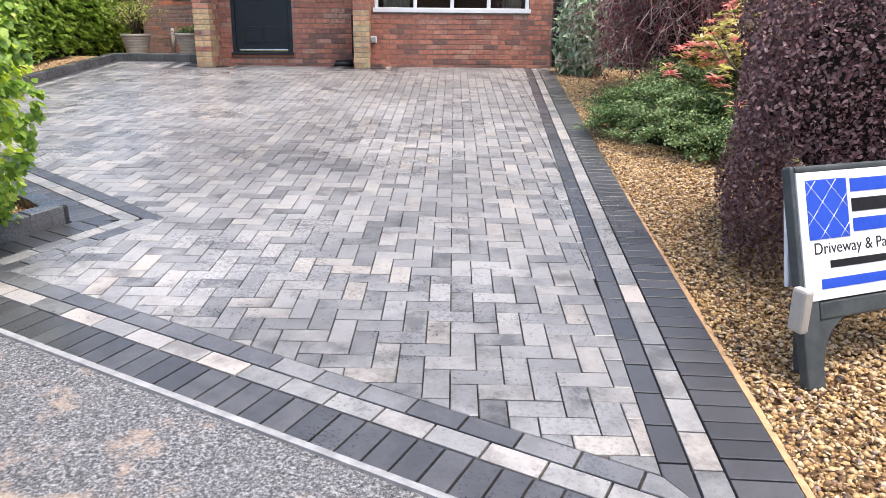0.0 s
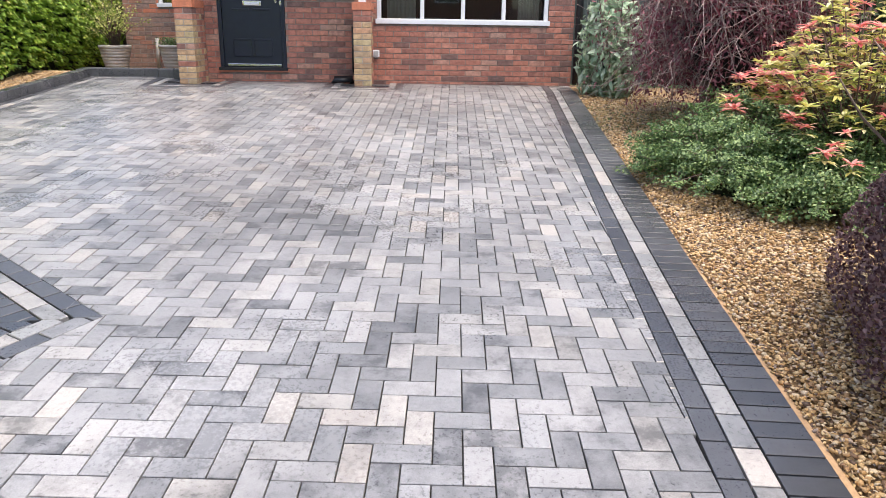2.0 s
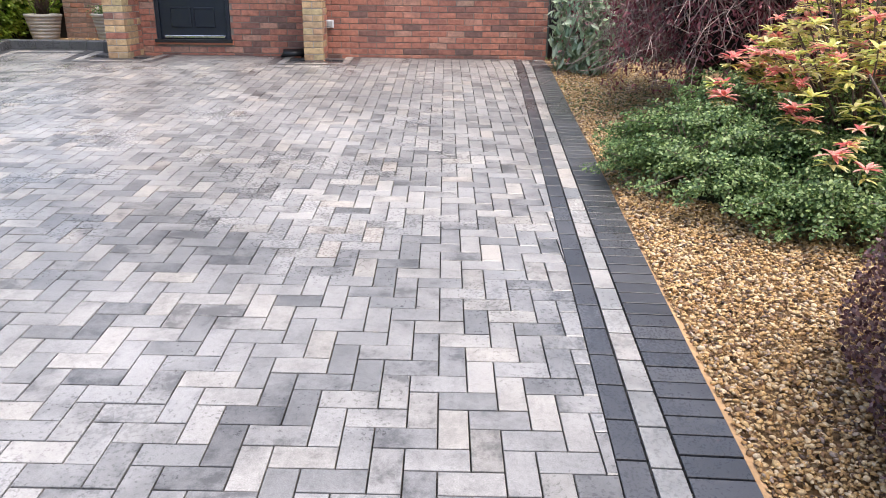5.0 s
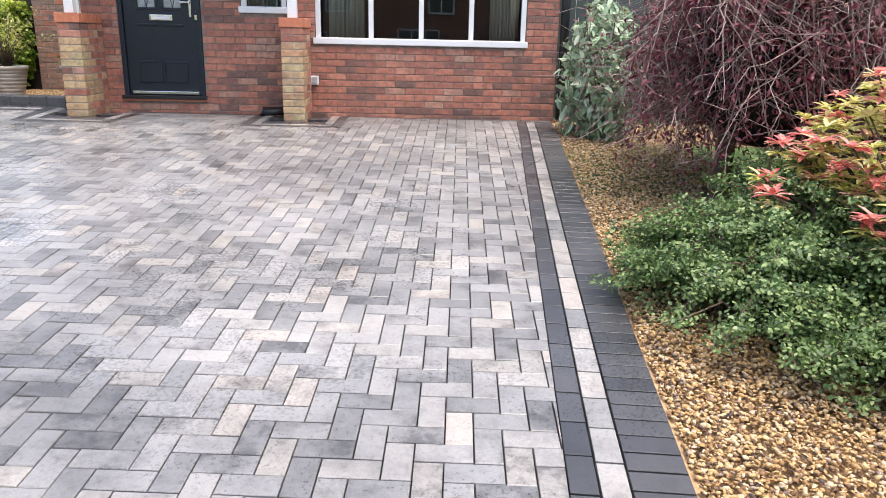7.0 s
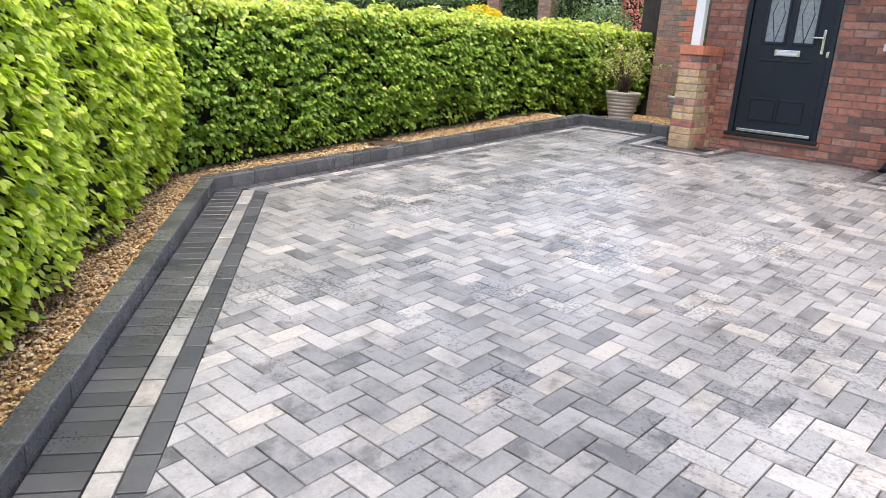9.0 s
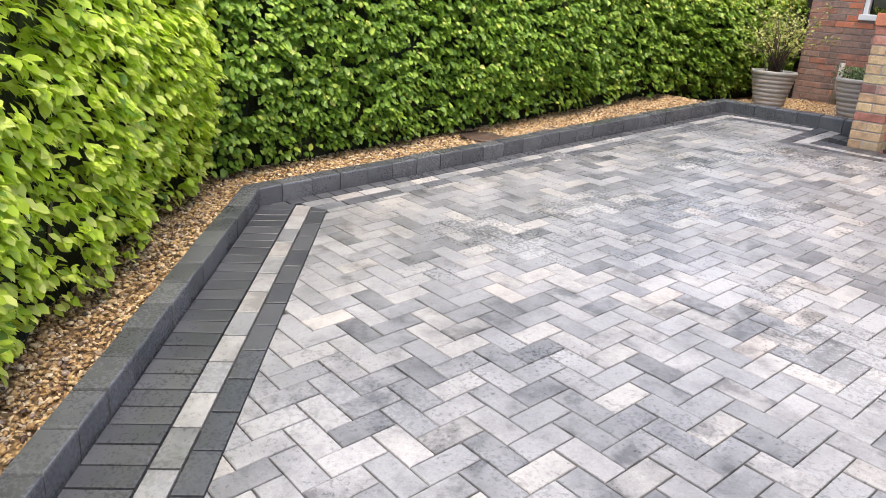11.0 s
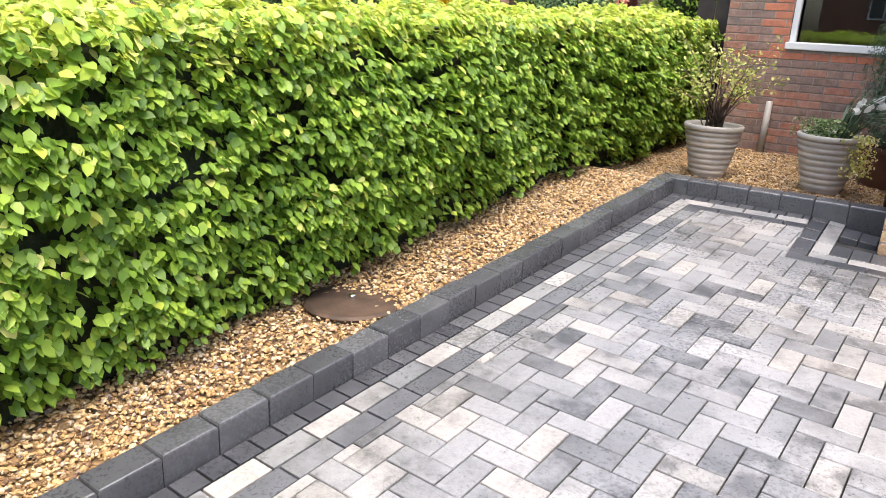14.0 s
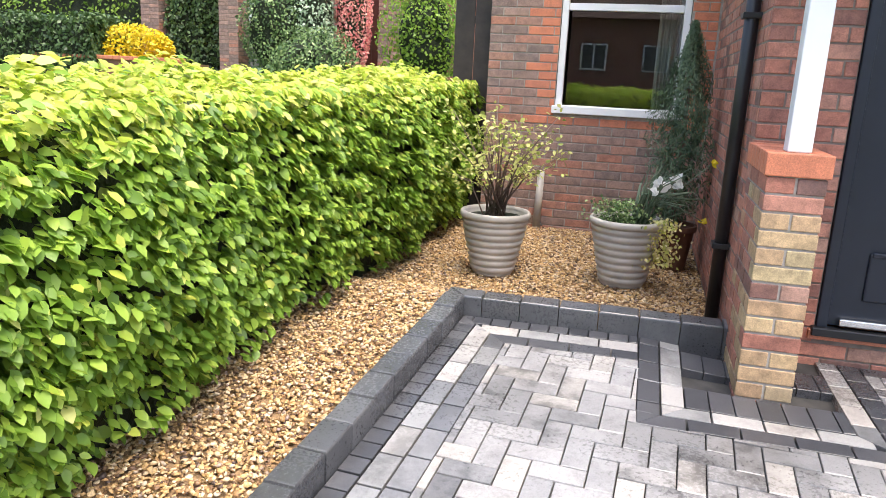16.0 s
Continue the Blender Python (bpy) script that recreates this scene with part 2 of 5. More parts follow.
# Near-black: shade deep in foliage put into the colour; also serves as compost.
M_CORE = speckled("foliage_shade_and_compost", (0.008, 0.012, 0.005), (0.025, 0.035, 0.012), 14, 0.95, 20, 0.8, dist=0.03)
# Shade within the purple crowns, put into a near-black brown.
M_DARKCORE = speckled("shrub_shade", (0.012, 0.007, 0.007), (0.03, 0.018, 0.016), 14, 0.95, 20, 0.8, dist=0.03)


def glass_material():
    m, ns, ls, b = material("window_glass")
    t, g, f, x = ns.new("ShaderNodeBsdfTransparent"), ns.new("ShaderNodeBsdfGlossy"), ns.new("ShaderNodeFresnel"), ns.new("ShaderNodeMixShader")
    t.inputs[0].default_value = (0.75, 0.8, 0.78, 1)
    g.inputs["Roughness"].default_value = 0.01
    f.inputs[0].default_value = 1.9
    ls.new(f.outputs[0], x.inputs[0]), ls.new(t.outputs[0], x.inputs[1]), ls.new(g.outputs[0], x.inputs[2])
    ls.new(x.outputs[0], ns["Material Output"].inputs[0])
    return m


M_GLASS = glass_material()


def leaf_material(name, stops, trans=0.3, rough=0.45):
    m, ns, ls, b = material(name)
    col = ramp(ns, ls, pick(ns, ls, True), stops).outputs[0]
    ls.new(col, b.inputs["Base Color"])
    b.inputs["Roughness"].default_value = rough
    tr, x = ns.new("ShaderNodeBsdfTranslucent"), ns.new("ShaderNodeMixShader")
    ls.new(col, tr.inputs[0])
    x.inputs[0].default_value = trans
    ls.new(b.outputs[0], x.inputs[1]), ls.new(tr.outputs[0], x.inputs[2])
    ls.new(x.outputs[0], ns["Material Output"].inputs[0])
    return m


L_HEDGE = leaf_material("hornbeam_leaf", [(0, (0.105, 0.20, 0.022)), (0.5, (0.23, 0.375, 0.042)), (1, (0.40, 0.55, 0.08))], 0.42)
L_NEW = leaf_material("new_leaf", [(0, (0.44, 0.58, 0.07)), (0.6, (0.64, 0.70, 0.12)), (1, (0.76, 0.74, 0.26))], 0.5)
# Young lime leaves, lifted further so the colour carries sunlight on the face.
L_LIT_LIME = leaf_material("sunlit_lime_leaf", [(0, (0.48, 0.64, 0.05)), (0.5, (0.68, 0.82, 0.09)), (1, (0.85, 0.88, 0.26))], 0.52)
L_PURPLE = leaf_material("purple_leaf", [(0, (0.065, 0.030, 0.036)), (0.6, (0.165, 0.080, 0.086)), (1, (0.36, 0.23, 0.22))], 0.25)
L_MAPLE = leaf_material("maple_leaf", [(0, (0.095, 0.020, 0.03)), (0.7, (0.22, 0.055, 0.072)), (1, (0.34, 0.12, 0.135))], 0.35)
L_COTON = leaf_material("small_green_leaf", [(0, (0.045, 0.09, 0.03)), (0.5, (0.13, 0.22, 0.07)), (1, (0.36, 0.46, 0.18))], 0.3)
L_PIERIS = leaf_material("yellow_green_leaf", [(0, (0.36, 0.44, 0.09)), (0.35, (0.70, 0.66, 0.20)), (1, (0.88, 0.80, 0.48))], 0.45)
L_AZALEA = leaf_material("olive_yellow_leaf", [(0, (0.22, 0.28, 0.05)), (0.6, (0.50, 0.52, 0.14)), (1, (0.74, 0.70, 0.30))], 0.4)
L_RED = leaf_material("pink_red_bract", [(0, (0.72, 0.16, 0.18)), (0.5, (0.88, 0.36, 0.33)), (1, (0.90, 0.60, 0.46))], 0.45)
L_LAUREL = leaf_material("pale_laurel_leaf", [(0, (0.20, 0.31, 0.17)), (0.6, (0.40, 0.51, 0.33)), (1, (0.60, 0.67, 0.50))], 0.2)
L_CONIFER = leaf_material("conifer_sprig", [(0, (0.045, 0.085, 0.045)), (1, (0.14, 0.21, 0.11))], 0.15)
L_FAR = leaf_material("far_leaf", [(0, (0.03, 0.06, 0.015)), (1, (0.11, 0.18, 0.05))], 0.25)
L_YELLOW = leaf_material("yellow_flower", [(0, (0.65, 0.48, 0.01)), (1, (0.80, 0.65, 0.03))], 0.3)
L_WHITE = leaf_material("white_petal", [(0, (0.75, 0.75, 0.70)), (1, (0.85, 0.85, 0.8))], 0.3)
L_BLADE = leaf_material("grey_green_blade", [(0, (0.10, 0.16, 0.09)), (1, (0.22, 0.28, 0.18))], 0.2)

LEAF = np.array([(0, 0, 0), (-0.30, 0.32, 0.05), (0.30, 0.32, 0.05), (-0.25, 0.69, 0.02), (0.25, 0.69, 0.02), (0, 1, -0.10), (0, 0.5, -0.01)])
LEAF_F = np.array([(0, 2, 6), (0, 6, 1), (6, 2, 4), (6, 4, 5), (6, 5, 3), (6, 3, 1)])
SLIM = LEAF * np.array([0.55, 1, 1])


def leaf_mesh(name, pts, normals, size, mat, spread=0.5, droop=0.35, tpl=LEAF, axis=None):
    """Many leaves at pts, each lying roughly square to its normal, with the tip hanging by droop."""
    n = len(pts)
    nor = normals + spread * rng.normal(size=(n, 3))
    nor /= np.linalg.norm(nor, axis=1, keepdims=True)
    up = rng.normal(size=(n, 3)) * 0.8
    up[:, 2] -= droop * 2
    if axis is not None:
        up = axis + 0.45 * rng.normal(size=(n, 3))
    up -= (up * nor).sum(1, keepdims=True) * nor
    up /= np.linalg.norm(up, axis=1, keepdims=True) + 1e-9
    side = np.cross(up, nor)
    s = (np.asarray(size) * rng.uniform(0.65, 1.25, n))[:, None, None]
    v = pts[:, None] + s * (tpl[None, :, :1] * side[:, None] + (tpl[None, :, 1:2] - 0.3) * up[:, None] + tpl[None, :, 2:] * nor[:, None])
    k = len(tpl)
    f = (LEAF_F[None] + (np.arange(n) * k)[:, None, None]).reshape(-1, 3)
    me = bpy.data.meshes.new(name)
    me.vertices.add(n * k)
    me.vertices.foreach_set("co", v.reshape(-1))
    me.loops.add(len(f) * 3)
    me.loops.foreach_set("vertex_index", f.reshape(-1).astype(np.int32))
    me.polygons.add(len(f))
    me.polygons.foreach_set("loop_start", np.arange(0, len(f) * 3, 3, dtype=np.int32))
    me.update(calc_edges=True)
    me.validate()
    me.materials.append(mat)
    return me


# ---------------------------------------------------------------- plan
WALL_Y = 11.85
R_FAR, R_FRONT = (1.725, 11.74), (0.757, 1.90)
L_FRONT, APEX, ELBOW, CORNER, K_END = (-1.97, 3.49), (-1.47, 4.30), (-4.485, 6.995), (-4.235, 11.42), (-3.60, 11.44)
CHAIN = [R_FAR, R_FRONT, L_FRONT, APEX, ELBOW, CORNER, K_END]


def outward(chain, d):
    """The chain moved by d to its right-hand side, with mitred corners."""
    out = []
    for k, p in enumerate(chain):
        p = Vector(p)
        dirs = [(Vector(b) - Vector(a)).normalized() for a, b in zip(chain[max(k - 1, 0):k + 1], chain[max(k - 1, 0) + 1:k + 2])]
        ns_ = [Vector((-v.y, v.x)) for v in dirs]
        if len(ns_) == 1:
            out.append(tuple(p - d * -ns_[0] * -1))
        else:
            b = (ns_[0] + ns_[1]).normalized()
            out.append(tuple(p - b * d / max(0.2, b.dot(ns_[0])) * 1.0))
    return out


SIDE_LESS = 0.11


def out_chain(d):
    """Chain offset away from the drive by d; the soldier course along the side hedge and by the pots is cut narrower."""
    out = outward(CHAIN, -d)
    if d > 0.3:
        side = outward(CHAIN, -(d - SIDE_LESS))
        out[5], out[6] = side[5], side[6]
        u, v = (Vector(CHAIN[4]) - Vector(CHAIN[3])).normalized(), (Vector(CHAIN[5]) - Vector(CHAIN[4])).normalized()
        p, q = Vector(out[3]), Vector(side[5])
        w = q - p
        out[4] = tuple(p + u * ((w.x * v.y - w.y * v.x) / (u.x * v.y - u.y * v.x)))
    return out


# ---------------------------------------------------------------- ground and road
def ground_sheet():
    xs, ys = [-300, -60, -20, -9, -6, -3, 0, 3, 6, 9, 20, 60, 300], [-300, -60, -20, -8, -4, 0, 2, 4, 6, 8, 10, 12, 14, 17, 30, 80, 300]
    vs = [(x, y, gz(max(-6, min(6, x)), max(-8, min(24, y))) - (0.30 if -6 <= x <= -3 and 10 <= y <= 17 else 0.06)) for y in ys for x in xs]
    w = len(xs)
    fs = [(j * w + i, j * w + i + 1, (j + 1) * w + i + 1, (j + 1) * w + i) for j in range(len(ys) - 1) for i in range(w - 1)]
    tagged(new("ground", mesh_of("ground", vs, fs, M_LAWN)), "rough green and brown ground around the house", "ground", kind="structure")


ground_sheet()


def plate(name, poly, h, mat, label, category, kind="structure", thick=0.05):
    """A thin slab that follows the slope; h: its top over the drive."""
    if area(poly) < 0:
        poly = poly[::-1]
    n = len(poly)
    vs = [(x, y, gz(x, y) + h) for x, y in poly] + [(x, y, gz(x, y) + h - thick) for x, y in poly]
    fs = [tuple(range(n)), tuple(range(2 * n - 1, n - 1, -1))] + [(i, n + i, n + (i + 1) % n, (i + 1) % n) for i in range(n)]
    return tagged(new(name, mesh_of(name, vs, fs, mat)), label, category, kind=kind)


def asphalt_material():
    m, ns, ls, b = material("wet_asphalt")
    n, g, s = noise_tex(ns, ls, 85, 5, 0.78), noise_tex(ns, ls, 70, 4, 0.7), noise_tex(ns, ls, 2.2, 8, 0.72)
    col = ramp(ns, ls, n.outputs[0], [(0.38, (0.022, 0.022, 0.024)), (0.5, (0.13, 0.13, 0.136)), (0.62, (0.42, 0.41, 0.41))]).outputs[0]
    sand = ramp(ns, ls, s.outputs[0], [(0.53, (0, 0, 0)), (0.61, (0.85,) * 3)]).outputs[0]
    col = mix(ns, ls, "MIX", sand, col, mix(ns, ls, "MULTIPLY", 0.6, (0.58, 0.44, 0.34), n.outputs[0]))
    ls.new(col, b.inputs["Base Color"])
    b.inputs["Roughness"].default_value = 0.42
    bump(ns, ls, b, g.outputs[0], 1.0, 0.012)
    return m


O40 = out_chain(0.405)
O44 = out_chain(0.432)
fdir = (Vector(R_FRONT) - Vector(L_FRONT)).normalized()
plate("road", [tuple(Vector(O44[2]) - 12 * fdir), tuple(Vector(O44[1]) + 14 * fdir), (18, -20), (-18, -20)], 0.0, asphalt_material(), "wet speckled grey asphalt road with sandy patches", "road")
plate("channel_strip", [O40[2], O40[1], O44[1], O44[2]], 0.012, speckled("pale_concrete", (0.20, 0.20, 0.205), (0.36, 0.355, 0.355), 14, 0.6), "pale narrow edging strip between road and blocks", "edging strip")

# ---------------------------------------------------------------- driveway blocks
drive = thing("driveway", "herringbone driveway of grey, buff and charcoal concrete blocks", "driveway", kind="structure")
JOINT = 0.005
LAT_A, LAT_M, LAT_P = radians(-3.0), 0.1002, (0.0126, 0.0261)
DT = WALL_Y - 0.11
U1, U2 = (-3.60, -2.55), (-1.27, -0.22)
PADY = 10.85
FIELD = [R_FAR, (U2[1], DT), (U2[1], PADY), (U2[0], PADY), (U2[0], DT), (U1[1], DT), (U1[1], PADY), (U1[0], PADY), K_END, CORNER, ELBOW, APEX, L_FRONT, R_FRONT]
if area(FIELD) < 0:
    FIELD = FIELD[::-1]


def tilt(x, y, h=0.0, ang=0.0):
    """The pose of something that lies on the slope at x, y."""
    ex = Vector((math.cos(ang), math.sin(ang), 0))
    sx, sy = (gz(x + 0.05, y) - gz(x - 0.05, y)) / 0.1, (gz(x, y + 0.05) - gz(x, y - 0.05)) / 0.1
    ex.z = sx * ex.x + sy * ex.y
    ex.normalize()
    nz = Vector((-sx, -sy, 1)).normalized()
    ey = nz.cross(ex)
    m = Matrix((ex, ey, nz)).transposed().to_4x4()
    m.translation = (x, y, gz(x, y) + h)
    return m


def block_mesh(name, lx, ly, mat, ch=0.0015, deep=0.05, chx=None):
    vs = []
    for z, c in ((-deep, 0), (-ch, 0), (0, ch)):
        a, b = lx / 2 - c, ly / 2 - c
        vs += [(-a, -b, z), (a, -b, z), (a, b, z), (-a, b, z)]
    fs = [(8, 9, 10, 11)] + [(k * 4 + i, k * 4 + (i + 1) % 4, k * 4 + 4 + (i + 1) % 4, k * 4 + 4 + i) for k in (0, 1) for i in range(4)]
    return mesh_of(name, vs, fs, mat)


def prism(poly, h=0.0, deep=0.05, ch=0.003):
    """A cut block: a polygon in plan, slightly chamfered."""
    c = Vector((sum(p[0] for p in poly) / len(poly), sum(p[1] for p in poly) / len(poly)))
    n = len(poly)
    rings = []
    for z, k in ((-deep, 0), (-ch, 0), (0, ch)):
        ring = []
        for p in poly:
            d = c - Vector(p)
            q = Vector(p) + (d.normalized() * min(k * 1.3, d.length * 0.5) if d.length > 1e-6 else Vector((0, 0)))
            ring.append((q.x, q.y, gz(q.x, q.y) + h + z))
        rings += ring
    fs = [tuple(2 * n + i for i in range(n))] + [(k * n + i, k * n + (i + 1) % n, (k + 1) * n + (i + 1) % n, (k + 1) * n + i) for k in (0, 1) for i in range(n)]
    return rings, fs


def rect(cx, cy, lx, ly, ang):
    c, s = math.cos(ang), math.sin(ang)
    return [(cx + c * a - s * b, cy + s * a + c * b) for a, b in ((-lx / 2, -ly / 2), (lx / 2, -ly / 2), (lx / 2, ly / 2), (-lx / 2, ly / 2))]


FULL = block_mesh("block", 2 * LAT_M - JOINT, LAT_M - JOINT, M_PAVER)
PHASE = 0


def herringbone():
    joined_v, joined_f, whole = [], [], []
    c, s = math.cos(LAT_A), math.sin(LAT_A)
    brng = random.Random(3)
    for i in range(-70, 40):
        for j in range(0, 130):
            k = (i + j - PHASE) % 4
            if k == 0:
                u, v, ang = i + 1, j + 0.5, LAT_A
            elif k == 2:
                u, v, ang = i + 0.5, j + 1, LAT_A + math.pi / 2
            else:
                continue
            u, v = u * LAT_M + LAT_P[0], v * LAT_M + LAT_P[1]
            x, y = u * c - v * s, u * s + v * c
            if not (-5 < x < 2 and 1.5 < y < 11.95):
                continue
            q = rect(x, y, 2 * LAT_M - JOINT, LAT_M - JOINT, ang)
            p = clip(FIELD, q)
            if not p or area(p) < 0.0006:
                continue
            if area(p) > 0.985 * area(q):
                whole.append((x, y, ang))
            else:
                vs, fs = prism(p, brng.uniform(-0.0012, 0.0012))
                joined_f += [tuple(a + len(joined_v) for a in f) for f in fs]
                joined_v += vs
    whole.sort(key=lambda w: abs(w[0] - 0.25) * 1.2 + abs(w[1] - 3.2))
    for x, y, ang in whole[:300]:
        b = new("block", FULL)
        b.parent = drive
        b.matrix_world = tilt(x, y, brng.uniform(-0.0015, 0.0015), ang)
    for x, y, ang in whole[300:]:
        vs, fs = prism(rect(x, y, 2 * LAT_M - JOINT, LAT_M - JOINT, ang), brng.uniform(-0.0015, 0.0015))
        joined_f += [tuple(a + len(joined_v) for a in f) for f in fs]
        joined_v += vs
    child("herringbone_blocks", mesh_of("herringbone_blocks", joined_v, joined_f, M_PAVER_J), drive, kind="stuff")


BJ = 0.0085


def course(quad, a, b, size_along, size_across, mat, name, parent, start=0.0, h=0.0, gap=BJ):
    """A row of blocks along a-b, cut to the quad."""
    a, b = Vector(a), Vector(b)
    d = (b - a).normalized()
    ang = math.atan2(d.y, d.x)
    if area(quad) < 0:
        quad = quad[::-1]
    mid = sum((Vector(p) for p in quad), Vector((0, 0))) / len(quad)
    off = (mid - a) - (mid - a).dot(d) * d
    L = [(Vector(p) - a).dot(d) for p in quad]
    full = None
    t = min(L) + start - size_along
    crng = random.Random(int(abs(a.x * 1000 + b.y * 77)))
    while t < max(L):
        cpt = a + d * (t + size_along / 2) + off
        q = rect(cpt.x, cpt.y, size_along - gap, size_across - gap, ang)
        p = clip(quad, q)
        if p and area(p) > 0.0008:
            hh = h + crng.uniform(-0.001, 0.001)
            if area(p) > 0.99 * area(q):
                full = full or block_mesh(name, size_along - gap, size_across - gap, mat)
                ob = new(name, full)
                ob.parent = parent
                ob.matrix_world = tilt(cpt.x, cpt.y, hh, ang)
            else:
                vs, fs = prism(p, hh)
                ob = new(name, mesh_of(name, vs, fs, mat))
                ob.parent = parent
        t += size_along


def borders():
    O = [out_chain(d) for d in (0.0, 0.1, 0.2, 0.405)]
    for k in range(len(CHAIN) - 1):
        for n, (al, ac, mat) in enumerate(((0.2005, 0.1, M_DARK), (0.2005, 0.1, M_LIGHT), (0.1003, 0.205 - (SIDE_LESS if k >= 4 else 0), M_DARK))):
            quad = [O[n][k], O[n][k + 1], O[n + 1][k + 1], O[n + 1][k]]
            # on the short return (k 2) this grey paints sky sheen over charcoal
            if k in (1, 2, 4) and n == 0:
                mat = M_MID
            if k in (1, 4) and n == 2:
                mat = M_SOLDIER
            course(quad, CHAIN[k], CHAIN[k + 1], al, ac, mat, "border_block", drive, start=0.03 * n)
    for u0, u1 in (U1, U2):
        ring = [(u0, WALL_Y), (u0, PADY), (u1, PADY), (u1, WALL_Y)]
        prev = ring
        for d, mat in ((0.1, M_DARK), (0.2, M_LIGHT)):
            inner = [(u0 + d, WALL_Y), (u0 + d, PADY + d), (u1 - d, PADY + d), (u1 - d, WALL_Y)]
            for k in range(3):
                course([prev[k], prev[k + 1], inner[k + 1], inner[k]], ring[k], ring[k + 1], 0.2005, 0.1, mat, "border_block", drive)
            prev = inner
        course([(u0 + 0.2, PADY + 0.2), (u1 - 0.2, PADY + 0.2), (u1 - 0.2, PADY + 0.41), (u0 + 0.2, PADY + 0.41)], (u0, PADY + 0.2), (u1, PADY + 0.2), 0.1003, 0.205, M_DARK, "border_block", drive, gap=0.005)
        course([(u0 + 0.2, PADY + 0.41), (u1 - 0.2, PADY + 0.41), (u1 - 0.2, WALL_Y), (u0 + 0.2, WALL_Y)], (u0, PADY + 0.41), (u1, PADY + 0.41), 0.1003, 0.21, M_DARK, "border_block", drive, gap=0.005)
    for x0, x1 in ((U1[1], U2[0]), (U2[1], R_FAR[0] + 0.4)):
        course([(x0, DT), (x1, DT), (x1, WALL_Y), (x0, WALL_Y)], (x0, DT), (x1, DT), 0.2005, 0.11, M_DARK, "border_block", drive)


BED = [O40[0], O40[1], O40[2], O40[3], O40[4], O40[5], (K_END[0] + 0.45, 11.86), (-3.0, WALL_Y), (O40[0][0], WALL_Y)]
bed_poly = BED if area(BED) > 0 else BED[::-1]
child("jointing_bed", mesh_of("jointing_bed", [(x, y, gz(x, y) - 0.018) for x, y in bed_poly], [tuple(range(len(bed_poly)))], M_JOINT), drive, "dark sand between the blocks")

# ---------------------------------------------------------------- kerb
kerb = thing("kerb", "raised charcoal concrete block kerb round the drive", "kerb", kind="structure")
KERB_H, KERB_W = 0.105, 0.115


def kerb_stones():
    A, B = out_chain(0.407), out_chain(0.407 + KERB_W)
    A[-1], B[-1] = (-3.17, A[-1][1]), (-3.17, B[-1][1])
    a0, dirv = Vector(A[2]), (Vector(A[3]) - Vector(A[2]))
    A[2], B[2] = tuple(a0 + dirv * 0.10), tuple(Vector(B[2]) + dirv * 0.10)
    krng = random.Random(5)
    for k in range(2, 6):
        quad = [A[k], A[k + 1], B[k + 1], B[k]]
        if area(quad) < 0:
            quad = quad[::-1]
        a, b = Vector(A[k]), Vector(A[k + 1])
        d = (b - a).normalized()
        ang = math.atan2(d.y, d.x)
        L = [(Vector(p) - a).dot(d) for p in quad]
        mid = sum((Vector(p) for p in quad), Vector((0, 0))) / 4
        off = (mid - a) - (mid - a).dot(d) * d
        t = min(L)
        while t < max(L):
            c = a + d * (t + 0.1015) + off
            p = clip(quad, rect(c.x, c.y, 0.1985, KERB_W, ang))
            t += 0.203
            if not p or area(p) < 0.002:
                continue
            wob, hh = krng.uniform(-0.003, 0.003), KERB_H + krng.uniform(-0.003, 0.003)
            cx, cy = sum(q[0] for q in p) / len(p), sum(q[1] for q in p) / len(p)
            n = len(p)
            vs, fs = [], []
            for z, cut in ((-0.15, 0.0), (hh - 0.010, 0.0), (hh - 0.003, 0.003), (hh, 0.009)):
                for q in p:
                    dv = Vector((cx - q[0], cy - q[1]))
                    w = Vector(q) + dv.normalized() * cut * 1.3
                    vs.append((w.x - d.y * wob, w.y + d.x * wob, GZ[0] + GZ[1] * w.y + GZ[2] * w.x + z))
            fs = [tuple(3 * n + i for i in range(n))] + [(m * n + i, m * n + (i + 1) % n, (m + 1) * n + (i + 1) % n, (m + 1) * n + i) for m in range(3) for i in range(n)]
            child("kerb_stone", mesh_of("kerb_stone", vs, fs, M_KERB), kerb)


# ---------------------------------------------------------------- gravel
PEBBLE = [((0.0, 0.0, 1.0), (0.89, 0.0, 0.45), (0.28, 0.85, 0.45), (-0.72, 0.53, 0.45), (-0.72, -0.53, 0.45), (0.28, -0.85, 0.45), (0.72, 0.53, -0.45), (-0.28, 0.85, -0.45), (-0.89, 0.0, -0.45), (-0.28, -0.85, -0.45), (0.72, -0.53, -0.45))]
PEB_F = np.array([(0, 1, 2), (0, 2, 3), (0, 3, 4), (0, 4, 5), (0, 5, 1), (1, 6, 2), (2, 6, 7), (2, 7, 3), (3, 7, 8), (3, 8, 4), (4, 8, 9), (4, 9, 5), (5, 9, 10), (5, 10, 1), (1, 10, 6)])


def inside(poly, x, y):
    r = np.zeros(len(x), bool)
    for (ax, ay), (bx, by) in zip(poly, poly[1:] + poly[:1]):
        with np.errstate(divide="ignore", invalid="ignore"):
            r ^= ((ay > y) != (by > y)) & (x < (bx - ax) * (y - ay) / (by - ay + 1e-12) + ax)
    return r


